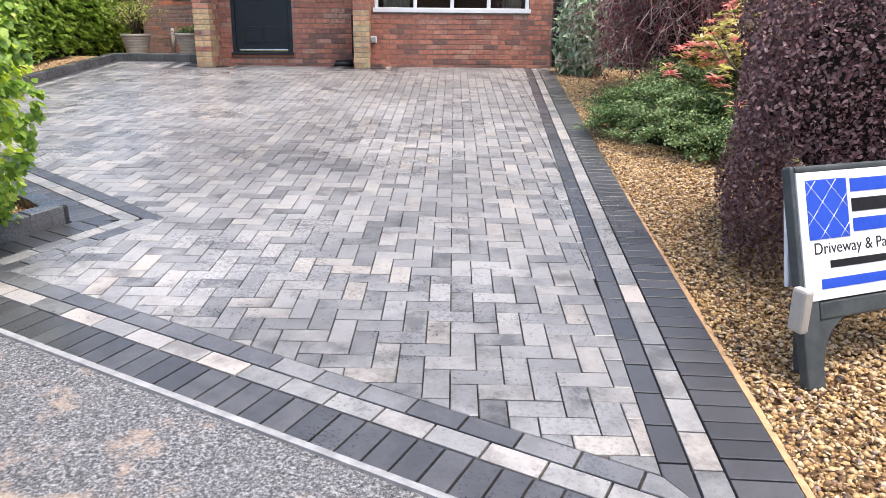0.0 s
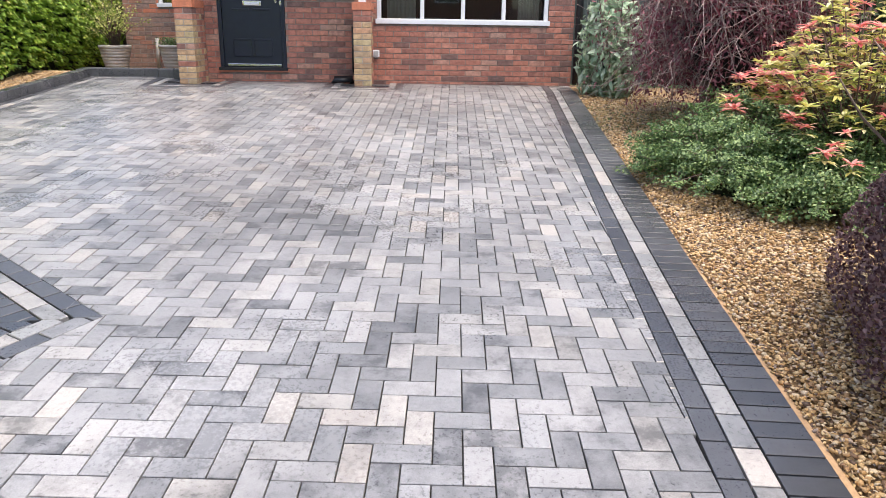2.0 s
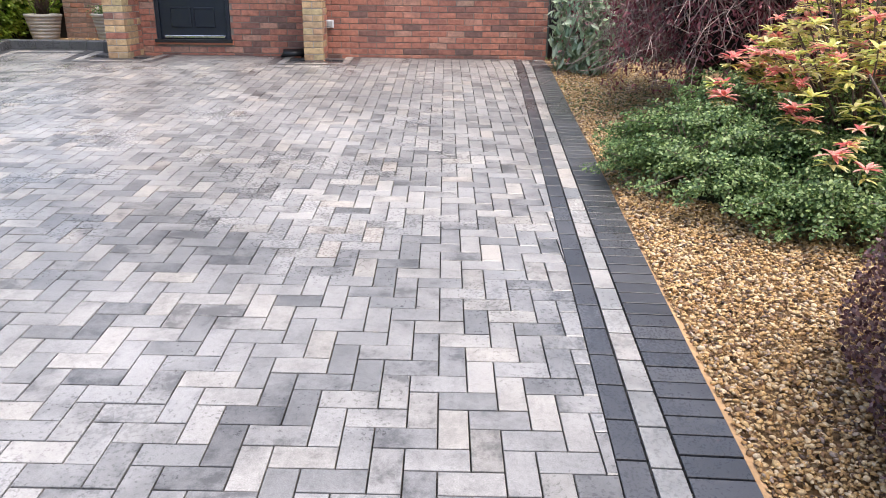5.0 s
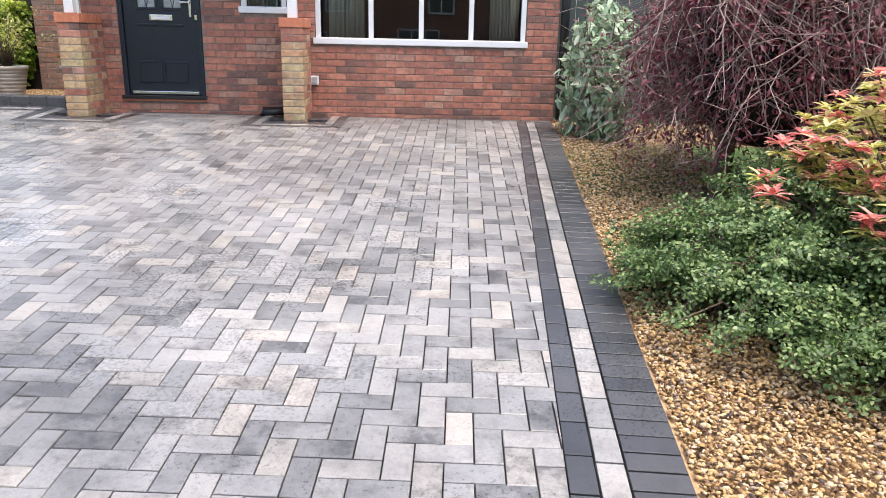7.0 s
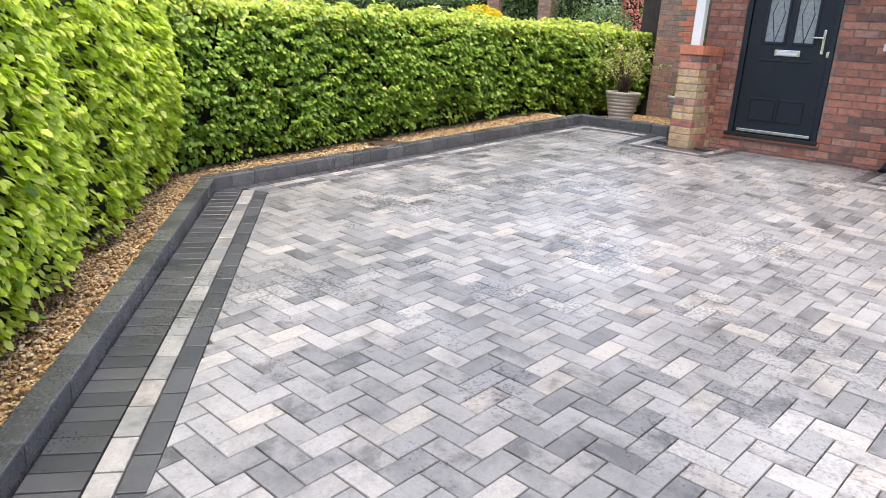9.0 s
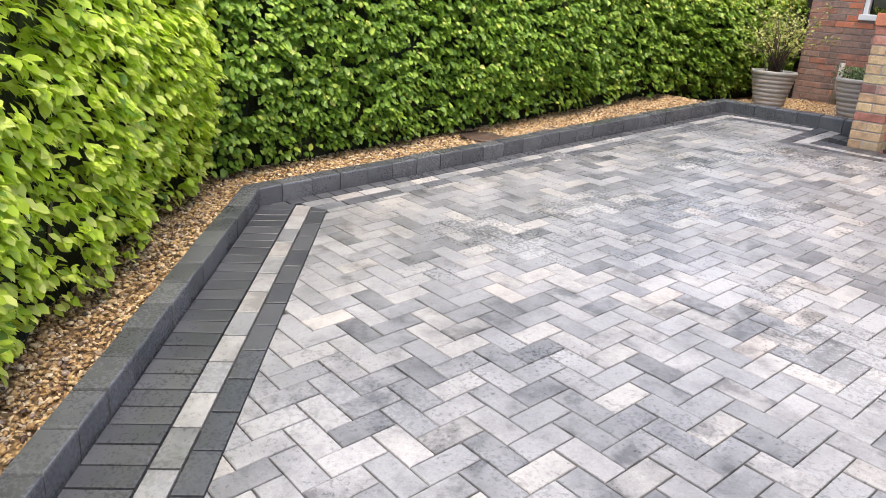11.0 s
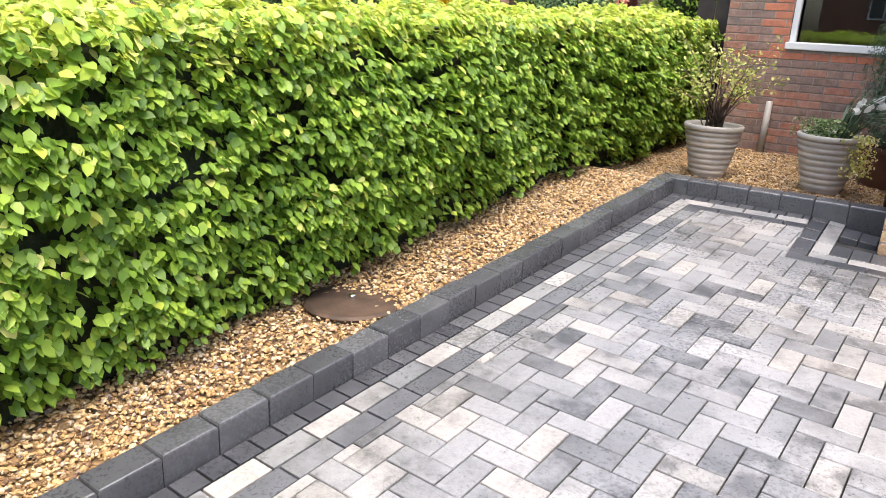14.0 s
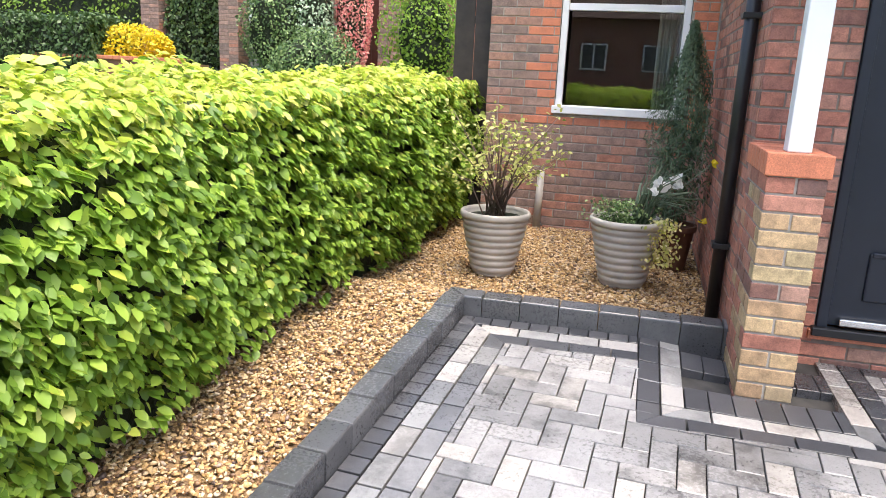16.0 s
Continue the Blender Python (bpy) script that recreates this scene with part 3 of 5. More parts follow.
def gravel(name, poly, per_m2, label, h=0.0, dense=None):
    if area(poly) < 0:
        poly = poly[::-1]
    plate_ob = plate(name, poly, h - 0.012, M_SOIL, label, "gravel", thick=0.05)
    xs, ys = [p[0] for p in poly], [p[1] for p in poly]
    n = int((max(xs) - min(xs)) * (max(ys) - min(ys)) * per_m2)
    x, y = rng.uniform(min(xs), max(xs), n), rng.uniform(min(ys), max(ys), n)
    ok = inside(poly, x, y)
    if dense:
        ok &= dense(x, y)
    x, y = x[ok], y[ok]
    n = len(x)
    base = np.array(PEBBLE[0])
    s = rng.uniform(0.006, 0.0165, n)[:, None] * np.stack([np.ones(n), rng.uniform(0.5, 0.95, n), rng.uniform(0.3, 0.55, n)], 1)
    v = base[None] * s[:, None] * rng.uniform(0.6, 1.3, (n, len(base), 1))
    a, tx = rng.uniform(0, 6.28, n), rng.normal(0, 0.65, n)
    c, sn = np.cos(tx)[:, None], np.sin(tx)[:, None]
    v = np.stack([v[..., 0], v[..., 1] * c - v[..., 2] * sn, v[..., 1] * sn + v[..., 2] * c], -1)
    c, sn = np.cos(a)[:, None], np.sin(a)[:, None]
    v = np.stack([v[..., 0] * c - v[..., 1] * sn, v[..., 0] * sn + v[..., 1] * c, v[..., 2]], -1)
    v += np.stack([x, y, gz(x, y) + h + rng.uniform(-0.012, 0.011, n)], -1)[:, None]
    f = (PEB_F[None] + (np.arange(n) * len(base))[:, None, None]).reshape(-1, 3)
    me = bpy.data.meshes.new("pebbles")
    me.vertices.add(n * len(base))
    me.vertices.foreach_set("co", v.reshape(-1))
    me.loops.add(len(f) * 3)
    me.loops.foreach_set("vertex_index", f.reshape(-1).astype(np.int32))
    me.polygons.add(len(f))
    me.polygons.foreach_set("loop_start", np.arange(0, len(f) * 3, 3, dtype=np.int32))
    me.update(calc_edges=True)
    me.materials.append(M_STONE)
    child("pebbles", me, plate_ob, kind="stuff")



# ---------------------------------------------------------------- house
HOUSE_TOP, EAVES = 3.45, 3.6
WX0, WX1 = -3.17, 2.165
WING_Y, WING_X0 = 14.6, -5.065
DOOR = (-2.775, -1.855, 0.965, 3.10)
SMALL = (-1.41, -0.90, 1.94, 2.95)
MAIN = (-0.59, 1.80, 1.625, 2.95)
WINGW = (-4.458, -3.40, 1.852, 3.11)


def wall_boxes(x0, x1, z0, z1, holes):
    """The rectangles of a wall left by its openings."""
    xs = sorted({x0, x1, *[h[0] for h in holes], *[h[1] for h in holes]})
    zs = sorted({z0, z1, *[h[2] for h in holes], *[h[3] for h in holes]})
    for a, b in zip(xs, xs[1:]):
        for c, d in zip(zs, zs[1:]):
            m, n = (a + b) / 2, (c + d) / 2
            if not any(h[0] < m < h[1] and h[2] < n < h[3] for h in holes):
                yield a, b, c, d


def brick_cells(x0, x1, z0, z1, holes, shift=0.0):
    """Stretcher bond, cut at the openings: x0, x1, z0, z1 of each brick."""
    row, z = 0, z0
    while z + 0.065 <= z1 + 1e-6:
        x = x0 - (0.1125 if row % 2 else 0.0) + shift
        while x < x1:
            spans = [(max(x, x0), min(x + 0.215, x1))]
            for h in holes:
                if z + 0.06 > h[2] and z < h[3] - 0.005:
                    spans = [q for a, b in spans for q in ((a, min(b, h[0] - 0.004)), (max(a, h[1] + 0.004), b)) if q[1] > q[0]]
            for a, b in spans:
                if b - a > 0.03:
                    yield a, b, z, z + 0.065
            x += 0.225
        z += 0.075
        row += 1


def brick_shape(w, d, h, ch=0.003):
    """A brick face to -y with its front edges eased; w along x."""
    vs = []
    for y, c in ((d, 0), (ch, 0), (0, ch)):
        vs += [(-w / 2 + c, y, -h / 2 + c), (w / 2 - c, y, -h / 2 + c), (w / 2 - c, y, h / 2 - c), (-w / 2 + c, y, h / 2 - c)]
    fs = [(8, 9, 10, 11)] + [(k * 4 + i, k * 4 + (i + 1) % 4, k * 4 + 4 + (i + 1) % 4, k * 4 + 4 + i) for k in (0, 1) for i in range(4)]
    return vs, fs


BRICKS = {}


def put_brick(parent, w, h, m, mat, name="brick"):
    key = (round(w, 3), round(h, 3), mat.name)
    if key not in BRICKS:
        BRICKS[key] = mesh_of(name, *brick_shape(key[0], 0.02, key[1]), mat)
    ob = new(name, BRICKS[key])
    ob.parent = parent
    ob.matrix_world = m


def brick_face(parent, cells, place, mat, joined, count, special=None):
    """Bricks proud of the mortar: the first count as pieces, the rest joined. place(x, z): the pose of a brick."""
    wr = random.Random(11)
    vs, fs = [], []
    for a, b, c, d in cells:
        m = place((a + b) / 2, (c + d) / 2) @ Matrix.Translation((0, wr.uniform(-0.0015, 0.0015), 0))
        sp = special(a, b, c) if special else None
        if sp or count > 0:
            put_brick(parent, b - a, d - c, m, sp or mat)
            count -= 0 if sp else 1
        else:
            v, f = brick_shape(b - a, 0.02, d - c)
            fs += [tuple(i + len(vs) for i in q) for q in f]
            vs += [m @ Vector(q) for q in v]
    if vs:
        child("brickwork", mesh_of("brickwork", vs, fs, joined), parent, kind="stuff")


house = thing("house", "red brick house with navy front door and white windows", "house")


def walls():
    holes = [DOOR, SMALL, MAIN]
    bm = bmesh.new()
    for a, b, c, d in wall_boxes(WX0, WX1, 0.4, HOUSE_TOP, holes):
        add_box(bm, a, b, WALL_Y + 0.004, WALL_Y + 0.25, c, d)
    front = part("front_wall", bm, M_MORTAR, house)
    cells = sorted(brick_cells(WX0, WX1, 0.62, 2.99, holes), key=lambda q: (q[2] > 1.7, q[2]))
    cells = [q for q in cells if q[3] > gz(q[0], WALL_Y) - 0.02]
    brick_face(front, cells, lambda x, z: pose(x, WALL_Y - 0.003, z), M_BRICK, M_BRICK_J, 300)
    bm = box(WX0, WX0 + 0.25, WALL_Y + 0.25, WING_Y + 0.25, 0.4, HOUSE_TOP)
    side = part("side_wall", bm, M_MORTAR, house)
    brick_face(side, [q for q in brick_cells(-WING_Y, -WALL_Y - 0.004, 0.77, 3.40, [])], lambda x, z: pose(WX0 - 0.003, -x, z, 0, 0, -90), M_BRICK, M_BRICK_J, 0)
    bm = bmesh.new()
    for a, b, c, d in wall_boxes(WING_X0, WX0, 0.4, HOUSE_TOP, [WINGW]):
        add_box(bm, a, b, WING_Y + 0.004, WING_Y + 0.25, c, d)
    wing = part("wing_wall", bm, M_MORTAR_B, house)

    def jamb(a, b, z):
        row = int(round((z - 0.77) / 0.075))
        if z > WINGW[2] - 0.17 and ((WINGW[0] - (0.26 if row % 3 else 0.13) < (a + b) / 2 < WINGW[0]) or WINGW[1] < (a + b) / 2 < WINGW[1] + 0.25):
            return M_ORANGE
        if WINGW[2] - 0.18 < z < WINGW[2] - 0.02 and WINGW[0] - 0.2 < a < WINGW[1]:
            return M_ORANGE

    brick_face(wing, [q for q in brick_cells(WING_X0, WX0 - 0.02, 0.77, 3.40, [WINGW])], lambda x, z: pose(x, WING_Y - 0.003, z), M_BROWN_J, M_BROWN_J, 0, jamb)
    bm = bmesh.new()
    add_box(bm, WING_X0, WING_X0 + 0.25, WING_Y + 0.25, 20, 0.4, HOUSE_TOP)
    add_box(bm, WX1 - 0.25, WX1, WALL_Y + 0.25, 20, 0.4, HOUSE_TOP)
    add_box(bm, WING_X0, WX1, 19.75, 20, 0.4, HOUSE_TOP)
    part("rear_wall", bm, speckled("plain_brickwork", (0.22, 0.09, 0.06), (0.34, 0.13, 0.08), 6, 0.85), house)
    upper = speckled("upper_brickwork", (0.22, 0.09, 0.06), (0.34, 0.13, 0.08), 6, 0.85)
    part("upper_wall", box(WX0, WX1, WALL_Y, 20, HOUSE_TOP, EAVES), upper, house)
    part("upper_wall", box(WING_X0, WX0, WING_Y, 20, HOUSE_TOP, EAVES), upper, house)
    tiles = speckled("roof_tile", (0.10, 0.06, 0.05), (0.16, 0.09, 0.07), 5, 0.8)
    for x0, x1, y0 in ((WX0 - 0.15, WX1 + 0.3, WALL_Y - 0.25), (WING_X0 - 0.3, WX0 - 0.16, WING_Y - 0.2)):
        bm = bmesh.new()
        y1 = 20.35
        v = [bm.verts.new(p) for p in ((x0, y0, EAVES), (x1, y0, EAVES), (x1, y1, EAVES), (x0, y1, EAVES), (x0, (y0 + y1) / 2, EAVES + 2.0), (x1, (y0 + y1) / 2, EAVES + 2.0))]
        for f in ((0, 1, 5, 4), (2, 3, 4, 5), (3, 0, 4), (1, 2, 5), (3, 2, 1, 0)):
            bm.faces.new([v[i] for i in f])
        part("roof", bm, tiles, house, "plain brown roof")
    part("porch_canopy", box(WX0 - 0.1, -0.4, 11.0, WALL_Y - 0.004, 3.2, 3.35, 0.01), M_WHITE, house, "white porch canopy on two posts")
    part("door_step", box(DOOR[0] - 0.03, DOOR[1] + 0.03, WALL_Y - 0.03, WALL_Y + 0.2, 0.94, 0.988, 0.004), M_ORANGE, house, "red tile step under the door")


walls()


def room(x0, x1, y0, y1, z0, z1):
    """A box added behind a window; the room's dimness is in its colour."""
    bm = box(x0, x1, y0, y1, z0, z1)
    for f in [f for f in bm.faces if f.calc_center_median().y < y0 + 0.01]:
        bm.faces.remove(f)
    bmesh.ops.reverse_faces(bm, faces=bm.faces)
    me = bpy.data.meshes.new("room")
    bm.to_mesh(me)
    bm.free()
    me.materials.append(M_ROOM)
    child("room", me, house, "added box behind the window, coloured dark for a dim room")


def window(name, opening, y, lights, transom, label, bars=0.055):
    x0, x1, z0, z1 = opening
    w = thing(name, label, "window", (x0 + x1) / 2, y, z0, kind="structure")
    inv = w.matrix_world.inverted()

    def put(nm, bm, mat, lab=""):
        bmesh.ops.transform(bm, matrix=inv, verts=bm.verts)
        return part(nm, bm, mat, w, lab)

    f = 0.06
    for nm, b in (("frame_side", (x0 + 0.004, x0 + f, z0 + 0.004, z1)), ("frame_side", (x1 - f, x1 - 0.004, z0 + 0.004, z1)), ("frame_rail", (x0 + f, x1 - f, z0 + 0.004, z0 + f)), ("frame_rail", (x0 + f, x1 - f, z1 - f, z1 - 0.004))):
        put(nm, box(b[0], b[1], y + 0.012, y + 0.08, b[2], b[3], 0.006), M_WHITE)
    put("window_sill", box(x0 - 0.02, x1 + 0.02, y - 0.035, y + 0.012, z0 - 0.012, z0 + 0.055, 0.006), M_WHITE)
    step = (x1 - x0 - 2 * f) / lights
    for k in range(lights):
        a, b = x0 + f + k * step, x0 + f + (k + 1) * step
        if k:
            put("mullion", box(a - bars / 2, a + bars / 2, y + 0.016, y + 0.078, z0 + f, z1 - f, 0.005), M_WHITE)
        for c, d in ((z0 + f, transom - 0.03), (transom + 0.03, z1 - f)) if transom else ((z0 + f, z1 - f),):
            pane = put("pane", box(a + 0.028, b - 0.028, y + 0.045, y + 0.05, c + 0.006, d - 0.006), M_GLASS)
            pane.visible_shadow = False
    if transom:
        put("transom", box(x0 + f, x1 - f, y + 0.020, y + 0.082, transom - 0.03, transom + 0.03, 0.005), M_WHITE)
    return w


window("window_1", MAIN, WALL_Y, 4, None, "wide white four-light window above the drive")
window("window_2", SMALL, WALL_Y, 1, None, "small white window beside the front door")
window("window_3", WINGW, WING_Y, 1, 2.733, "white window in the set-back brick wall")
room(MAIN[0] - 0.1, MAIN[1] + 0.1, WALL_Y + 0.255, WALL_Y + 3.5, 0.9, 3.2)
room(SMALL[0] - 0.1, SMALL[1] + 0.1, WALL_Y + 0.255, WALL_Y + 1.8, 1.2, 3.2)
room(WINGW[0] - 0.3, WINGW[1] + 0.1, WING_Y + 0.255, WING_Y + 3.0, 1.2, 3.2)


def curtain(x0, x1, y, z0, z1, label):
    n = 60
    vs = []
    for z in (z0, z1):
        vs += [(x0 + (x1 - x0) * k / n, y + 0.03 * math.sin(k * 0.75) + 0.012 * math.sin(k * 1.9), z) for k in range(n + 1)]
    fs = [(k, k + 1, n + 2 + k, n + 1 + k) for k in range(n)]
    ob = new("curtain", mesh_of("curtain", vs, fs, M_CURTAIN, True))
    sol = ob.modifiers.new("thick", "SOLIDIFY")
    sol.thickness = 0.006
    tagged(ob, label, "curtain", "living room curtains")


curtain(-0.45, -0.05, WALL_Y + 0.2, 1.66, 2.94, "cream curtain hanging inside the wide window")
curtain(1.40, 1.70, WALL_Y + 0.2, 1.66, 2.94, "cream curtain hanging inside the wide window")
curtain(SMALL[0] + 0.05, SMALL[1] - 0.05, WALL_Y + 0.2, 1.96, 2.94, "cream net curtain inside the small window")
curtain(-3.64, -3.45, WING_Y + 0.2, 1.90, 3.09, "cream curtain inside the set-back window")


def front_door():
    x0, x1, z0, z1 = DOOR
    d = thing("door_1", "navy panelled front door with two leaded glass lights", "door", (x0 + x1) / 2, WALL_Y, z0, kind="structure")
    inv = d.matrix_world.inverted()

    def put(nm, bm, mat, lab=""):
        bmesh.ops.transform(bm, matrix=inv, verts=bm.verts)
        return part(nm, bm, mat, d, lab)

    y = WALL_Y
    put("door_frame", box(x0 + 0.004, x0 + 0.055, y - 0.012, y + 0.09, z0, z1, 0.006), M_NAVY)
    put("door_frame", box(x1 - 0.055, x1 - 0.004, y - 0.012, y + 0.09, z0, z1, 0.006), M_NAVY)
    put("door_frame", box(x0 + 0.055, x1 - 0.055, y - 0.012, y + 0.09, z1 - 0.055, z1, 0.006), M_NAVY)
    put("threshold", box(x0 - 0.02, x1 + 0.02, y - 0.05, y + 0.012, z0 - 0.002, z0 + 0.04, 0.005), M_BLACK, "black rubber threshold")
    put("threshold_bar", box(x0 + 0.1, x1 - 0.07, y - 0.02, y - 0.004 + 0.02, z0 + 0.052, z0 + 0.088, 0.006), M_CHROME, "bright metal weather bar")
    a, b = x0 + 0.06, x1 - 0.06
    gw = (b - a)
    lights = [(a + gw * 0.20, a + gw * 0.44), (a + gw * 0.56, a + gw * 0.80)]
    bm = bmesh.new()
    holes = [(p, q, z0 + 1.0, z0 + 1.85) for p, q in lights]
    for p, q, r, t in wall_boxes(a, b, z0 + 0.045, z1 - 0.06, holes):
        add_box(bm, p, q, y + 0.02, y + 0.07, r, t)
    put("door_leaf", bm, M_NAVY)
    for p, q in lights:
        for u0, u1, w0, w1 in ((p - 0.025, p, z0 + 0.97, z0 + 1.88), (q, q + 0.025, z0 + 0.97, z0 + 1.88), (p, q, z0 + 0.97, z0 + 1.0), (p, q, z0 + 1.85, z0 + 1.88)):
            put("glazing_bead", box(u0, u1, y + 0.006, y + 0.03, w0, w1, 0.006), M_NAVY)
        put("glass", box(p, q, y + 0.035, y + 0.045, z0 + 1.0, z0 + 1.85), speckled("obscure_glass", (0.28, 0.31, 0.32), (0.48, 0.51, 0.52), 30, 0.2, 120, 0.5), "pale obscured glass")
        c = (p + q) / 2
        runs = []
        for pts in ([(c, 1.0), (c - 0.06, 1.28), (c, 1.5), (c + 0.06, 1.28), (c, 1.0)], [(c, 1.5), (c - 0.05, 1.62), (c, 1.74), (c + 0.05, 1.62), (c, 1.5)], [(c, 1.74), (c, 1.85)]):
            runs.append(([(u, y + 0.033, z0 + w) for u, w in pts], 0.004, 0.004, 5))
        me = tubes_mesh("leading", runs, M_BLACK)
        me.transform(inv)
        child("leading", me, d, "lead lines on the glass")
        put("raised_panel", box(p - 0.03, q + 0.03, y + 0.008, y + 0.022, z0 + 0.18, z0 + 0.42, 0.010), M_NAVY)
        put("moulding", box(p - 0.02, q + 0.02, y + 0.004, y + 0.022, z0 + 0.80, z0 + 0.828, 0.008), M_NAVY)
        put("moulding", box(p - 0.02, q + 0.02, y + 0.000, y + 0.012, z0 + 0.40, z0 + 0.425, 0.006), M_NAVY)
    put("letterbox", box(a + gw * 0.36, a + gw * 0.68, y - 0.004, y + 0.024, z0 + 0.86, z0 + 0.925, 0.008), M_CHROME, "chrome letterbox flap")
    put("letterbox_flap", box(a + gw * 0.39, a + gw * 0.65, y - 0.010, y - 0.003, z0 + 0.872, z0 + 0.91, 0.003), M_WHITE, "pale inner flap")
    put("handle_plate", box(b - 0.075, b - 0.045, y + 0.004, y + 0.024, z0 + 0.90, z0 + 1.14, 0.008), M_CHROME, "chrome handle plate")
    put("lever", box(b - 0.17, b - 0.05, y - 0.035, y - 0.018, z0 + 1.05, z0 + 1.068, 0.007), M_CHROME, "chrome lever handle")
    put("lever_neck", box(b - 0.07, b - 0.05, y - 0.036, y + 0.006, z0 + 1.048, z0 + 1.07, 0.005), M_CHROME)
    put("lock", box(b - 0.01, b + 0.02, y - 0.014, y - 0.002, z0 + 0.87, z0 + 0.93, 0.006), M_CHROME)


front_door()

PILLAR_TOP = 1.875


def pillar(name, x0, label):
    """A brick pier in front of the wall, with its tile cap and white post."""
    x1, y0, y1 = x0 + 0.23, 11.27, WALL_Y - 0.008
    base = gz(x0, y0) - 0.02
    p = thing(name, label, "brick pier", (x0 + x1) / 2, (y0 + y1) / 2, base, "porch piers")
    inv = p.matrix_world.inverted()
    bm = box(x0 + 0.006, x1 - 0.006, y0 + 0.006, y1, base, PILLAR_TOP - 0.09)
    bmesh.ops.transform(bm, matrix=inv, verts=bm.verts)
    core = part("mortar_core", bm, M_MORTAR_B, p)
    z, row = PILLAR_TOP - 0.10 - 0.065, 0
    pr = random.Random(int(x0 * 100))
    while z > base - 0.06:
        mat = M_BRICK if (z > PILLAR_TOP - 0.26 or z < base + 0.0 or pr.random() < 0.12) else M_BUFF
        cells = [(x0, x1, y0, y0 + 0.1025), (x0, x0 + 0.1, y0 + 0.1125, y0 + 0.3275), (x1 - 0.1, x1, y0 + 0.1125, y0 + 0.3275), (x0, x1, y0 + 0.3375, y0 + 0.44), (x0, x1, y0 + 0.45, y1)] if row % 2 else [(x0, x0 + 0.11, y0, y0 + 0.215), (x0 + 0.12, x1, y0, y0 + 0.215), (x0, x0 + 0.11, y0 + 0.225, y0 + 0.44), (x0 + 0.12, x1, y0 + 0.225, y0 + 0.44), (x0, x1, y0 + 0.45, y1)]
        for a, b, c, d in cells:
            m = mat if c < y0 + 0.05 else (M_BRICK if pr.random() < 0.7 else M_BUFF)
            bm = box(a, b, c + pr.uniform(-0.0015, 0.0015), d, z, z + 0.065, 0.004)
            bmesh.ops.transform(bm, matrix=inv, verts=bm.verts)
            part("brick", bm, m, p)
        z -= 0.075
        row += 1
    for k in range(8):
        c0 = y0 - 0.012 + k * (y1 - y0 + 0.012) / 8
        bm = box(x0 - 0.012, x1 + 0.012, c0, c0 + (y1 - y0) / 8 - 0.003, PILLAR_TOP - 0.095, PILLAR_TOP + pr.uniform(-0.002, 0.002), 0.005)
        bmesh.ops.transform(bm, matrix=inv, verts=bm.verts)
        part("cap_tile", bm, M_ORANGE, p, "orange-red cap brick on edge")
    bm = box(x0 + 0.07, x0 + 0.165, y0 + 0.05, y0 + 0.145, PILLAR_TOP, 3.2, 0.006)
    bmesh.ops.transform(bm, matrix=inv, verts=bm.verts)
    part("post", bm, M_WHITE, p, "white painted square post")


pillar("brick_pier", -3.185, "buff and red brick porch pier with white post")
pillar("brick_pier", -0.875, "buff and red brick porch pier beside the window")


def downpipe(x, y, z0, z1, r, label, mat, shoe=True):
    d = thing("downpipe", label, "downpipe", x, y, z0)
    runs = [([(0, 0, 0.02), (0, 0, z1 - z0)], r, r, 16)]
    child("pipe", tubes_mesh("pipe", runs, mat), d)
    for z in (0.5, 1.7):
        part("bracket", box(-r - 0.012, r + 0.012, -r - 0.006, r + 0.03, z, z + 0.03, 0.004), mat, d)
    if shoe:
        child("shoe", tubes_mesh("shoe", [([(0, 0, 0.10), (0, -0.01, 0.05), (0, -0.05, 0.0)], r + 0.004, r + 0.004, 16)], mat), d)


downpipe(-3.215, 12.22, gz(-3.2, 12.22) + 0.02, 3.4, 0.036, "black plastic downpipe on the side wall", M_BLACK)
downpipe(2.235, 11.84, gz(2.2, 11.84), 3.4, 0.05, "dark grey downpipe at the house corner", M_BLACK, False)
sbox = thing("wall_socket", "small white outdoor socket box on the brick wall", "socket", -0.605, WALL_Y - 0.02, 1.16)
part("back_box", box(-0.045, 0.045, -0.03, 0.016, 0, 0.10, 0.008), M_WHITE, sbox)
part("cover", box(-0.032, 0.032, -0.045, -0.028, 0.015, 0.085, 0.006), speckled("grey_cover", (0.35, 0.36, 0.36), (0.42, 0.42, 0.42), 6, 0.5), sbox, "grey hinged cover")
scr = thing("boot_scraper", "small black boot brush block on the paving by the pier", "boot scraper", -1.06, 11.74, gz(-1.06, 11.74))
child("brush", mesh_of("brush", *tube([(-0.13, 0, 0.0), (-0.12, 0, 0.05), (0.12, 0, 0.06), (0.13, 0, 0.0)], 0.05, 0.05, 10), M_BLACK, True), scr)
cab = thing("cable_conduit", "black conduit on the wall beside the pier", "conduit", -0.93, WALL_Y - 0.012, 0.95)
child("conduit", tubes_mesh("conduit", [([(0, 0, 0), (0, 0, 0.62)], 0.014, 0.014, 8)], M_BLACK), cab)
spout = thing("waste_pipe", "short grey waste pipe on the set-back wall", "pipe", -4.53, WING_Y - 0.04, gz(-4.53, 14.5) + 0.02)
child("pipe", tubes_mesh("pipe", [([(0, 0, 0.0), (0.01, 0, 0.52)], 0.036, 0.031, 14)], M_POT), spout)
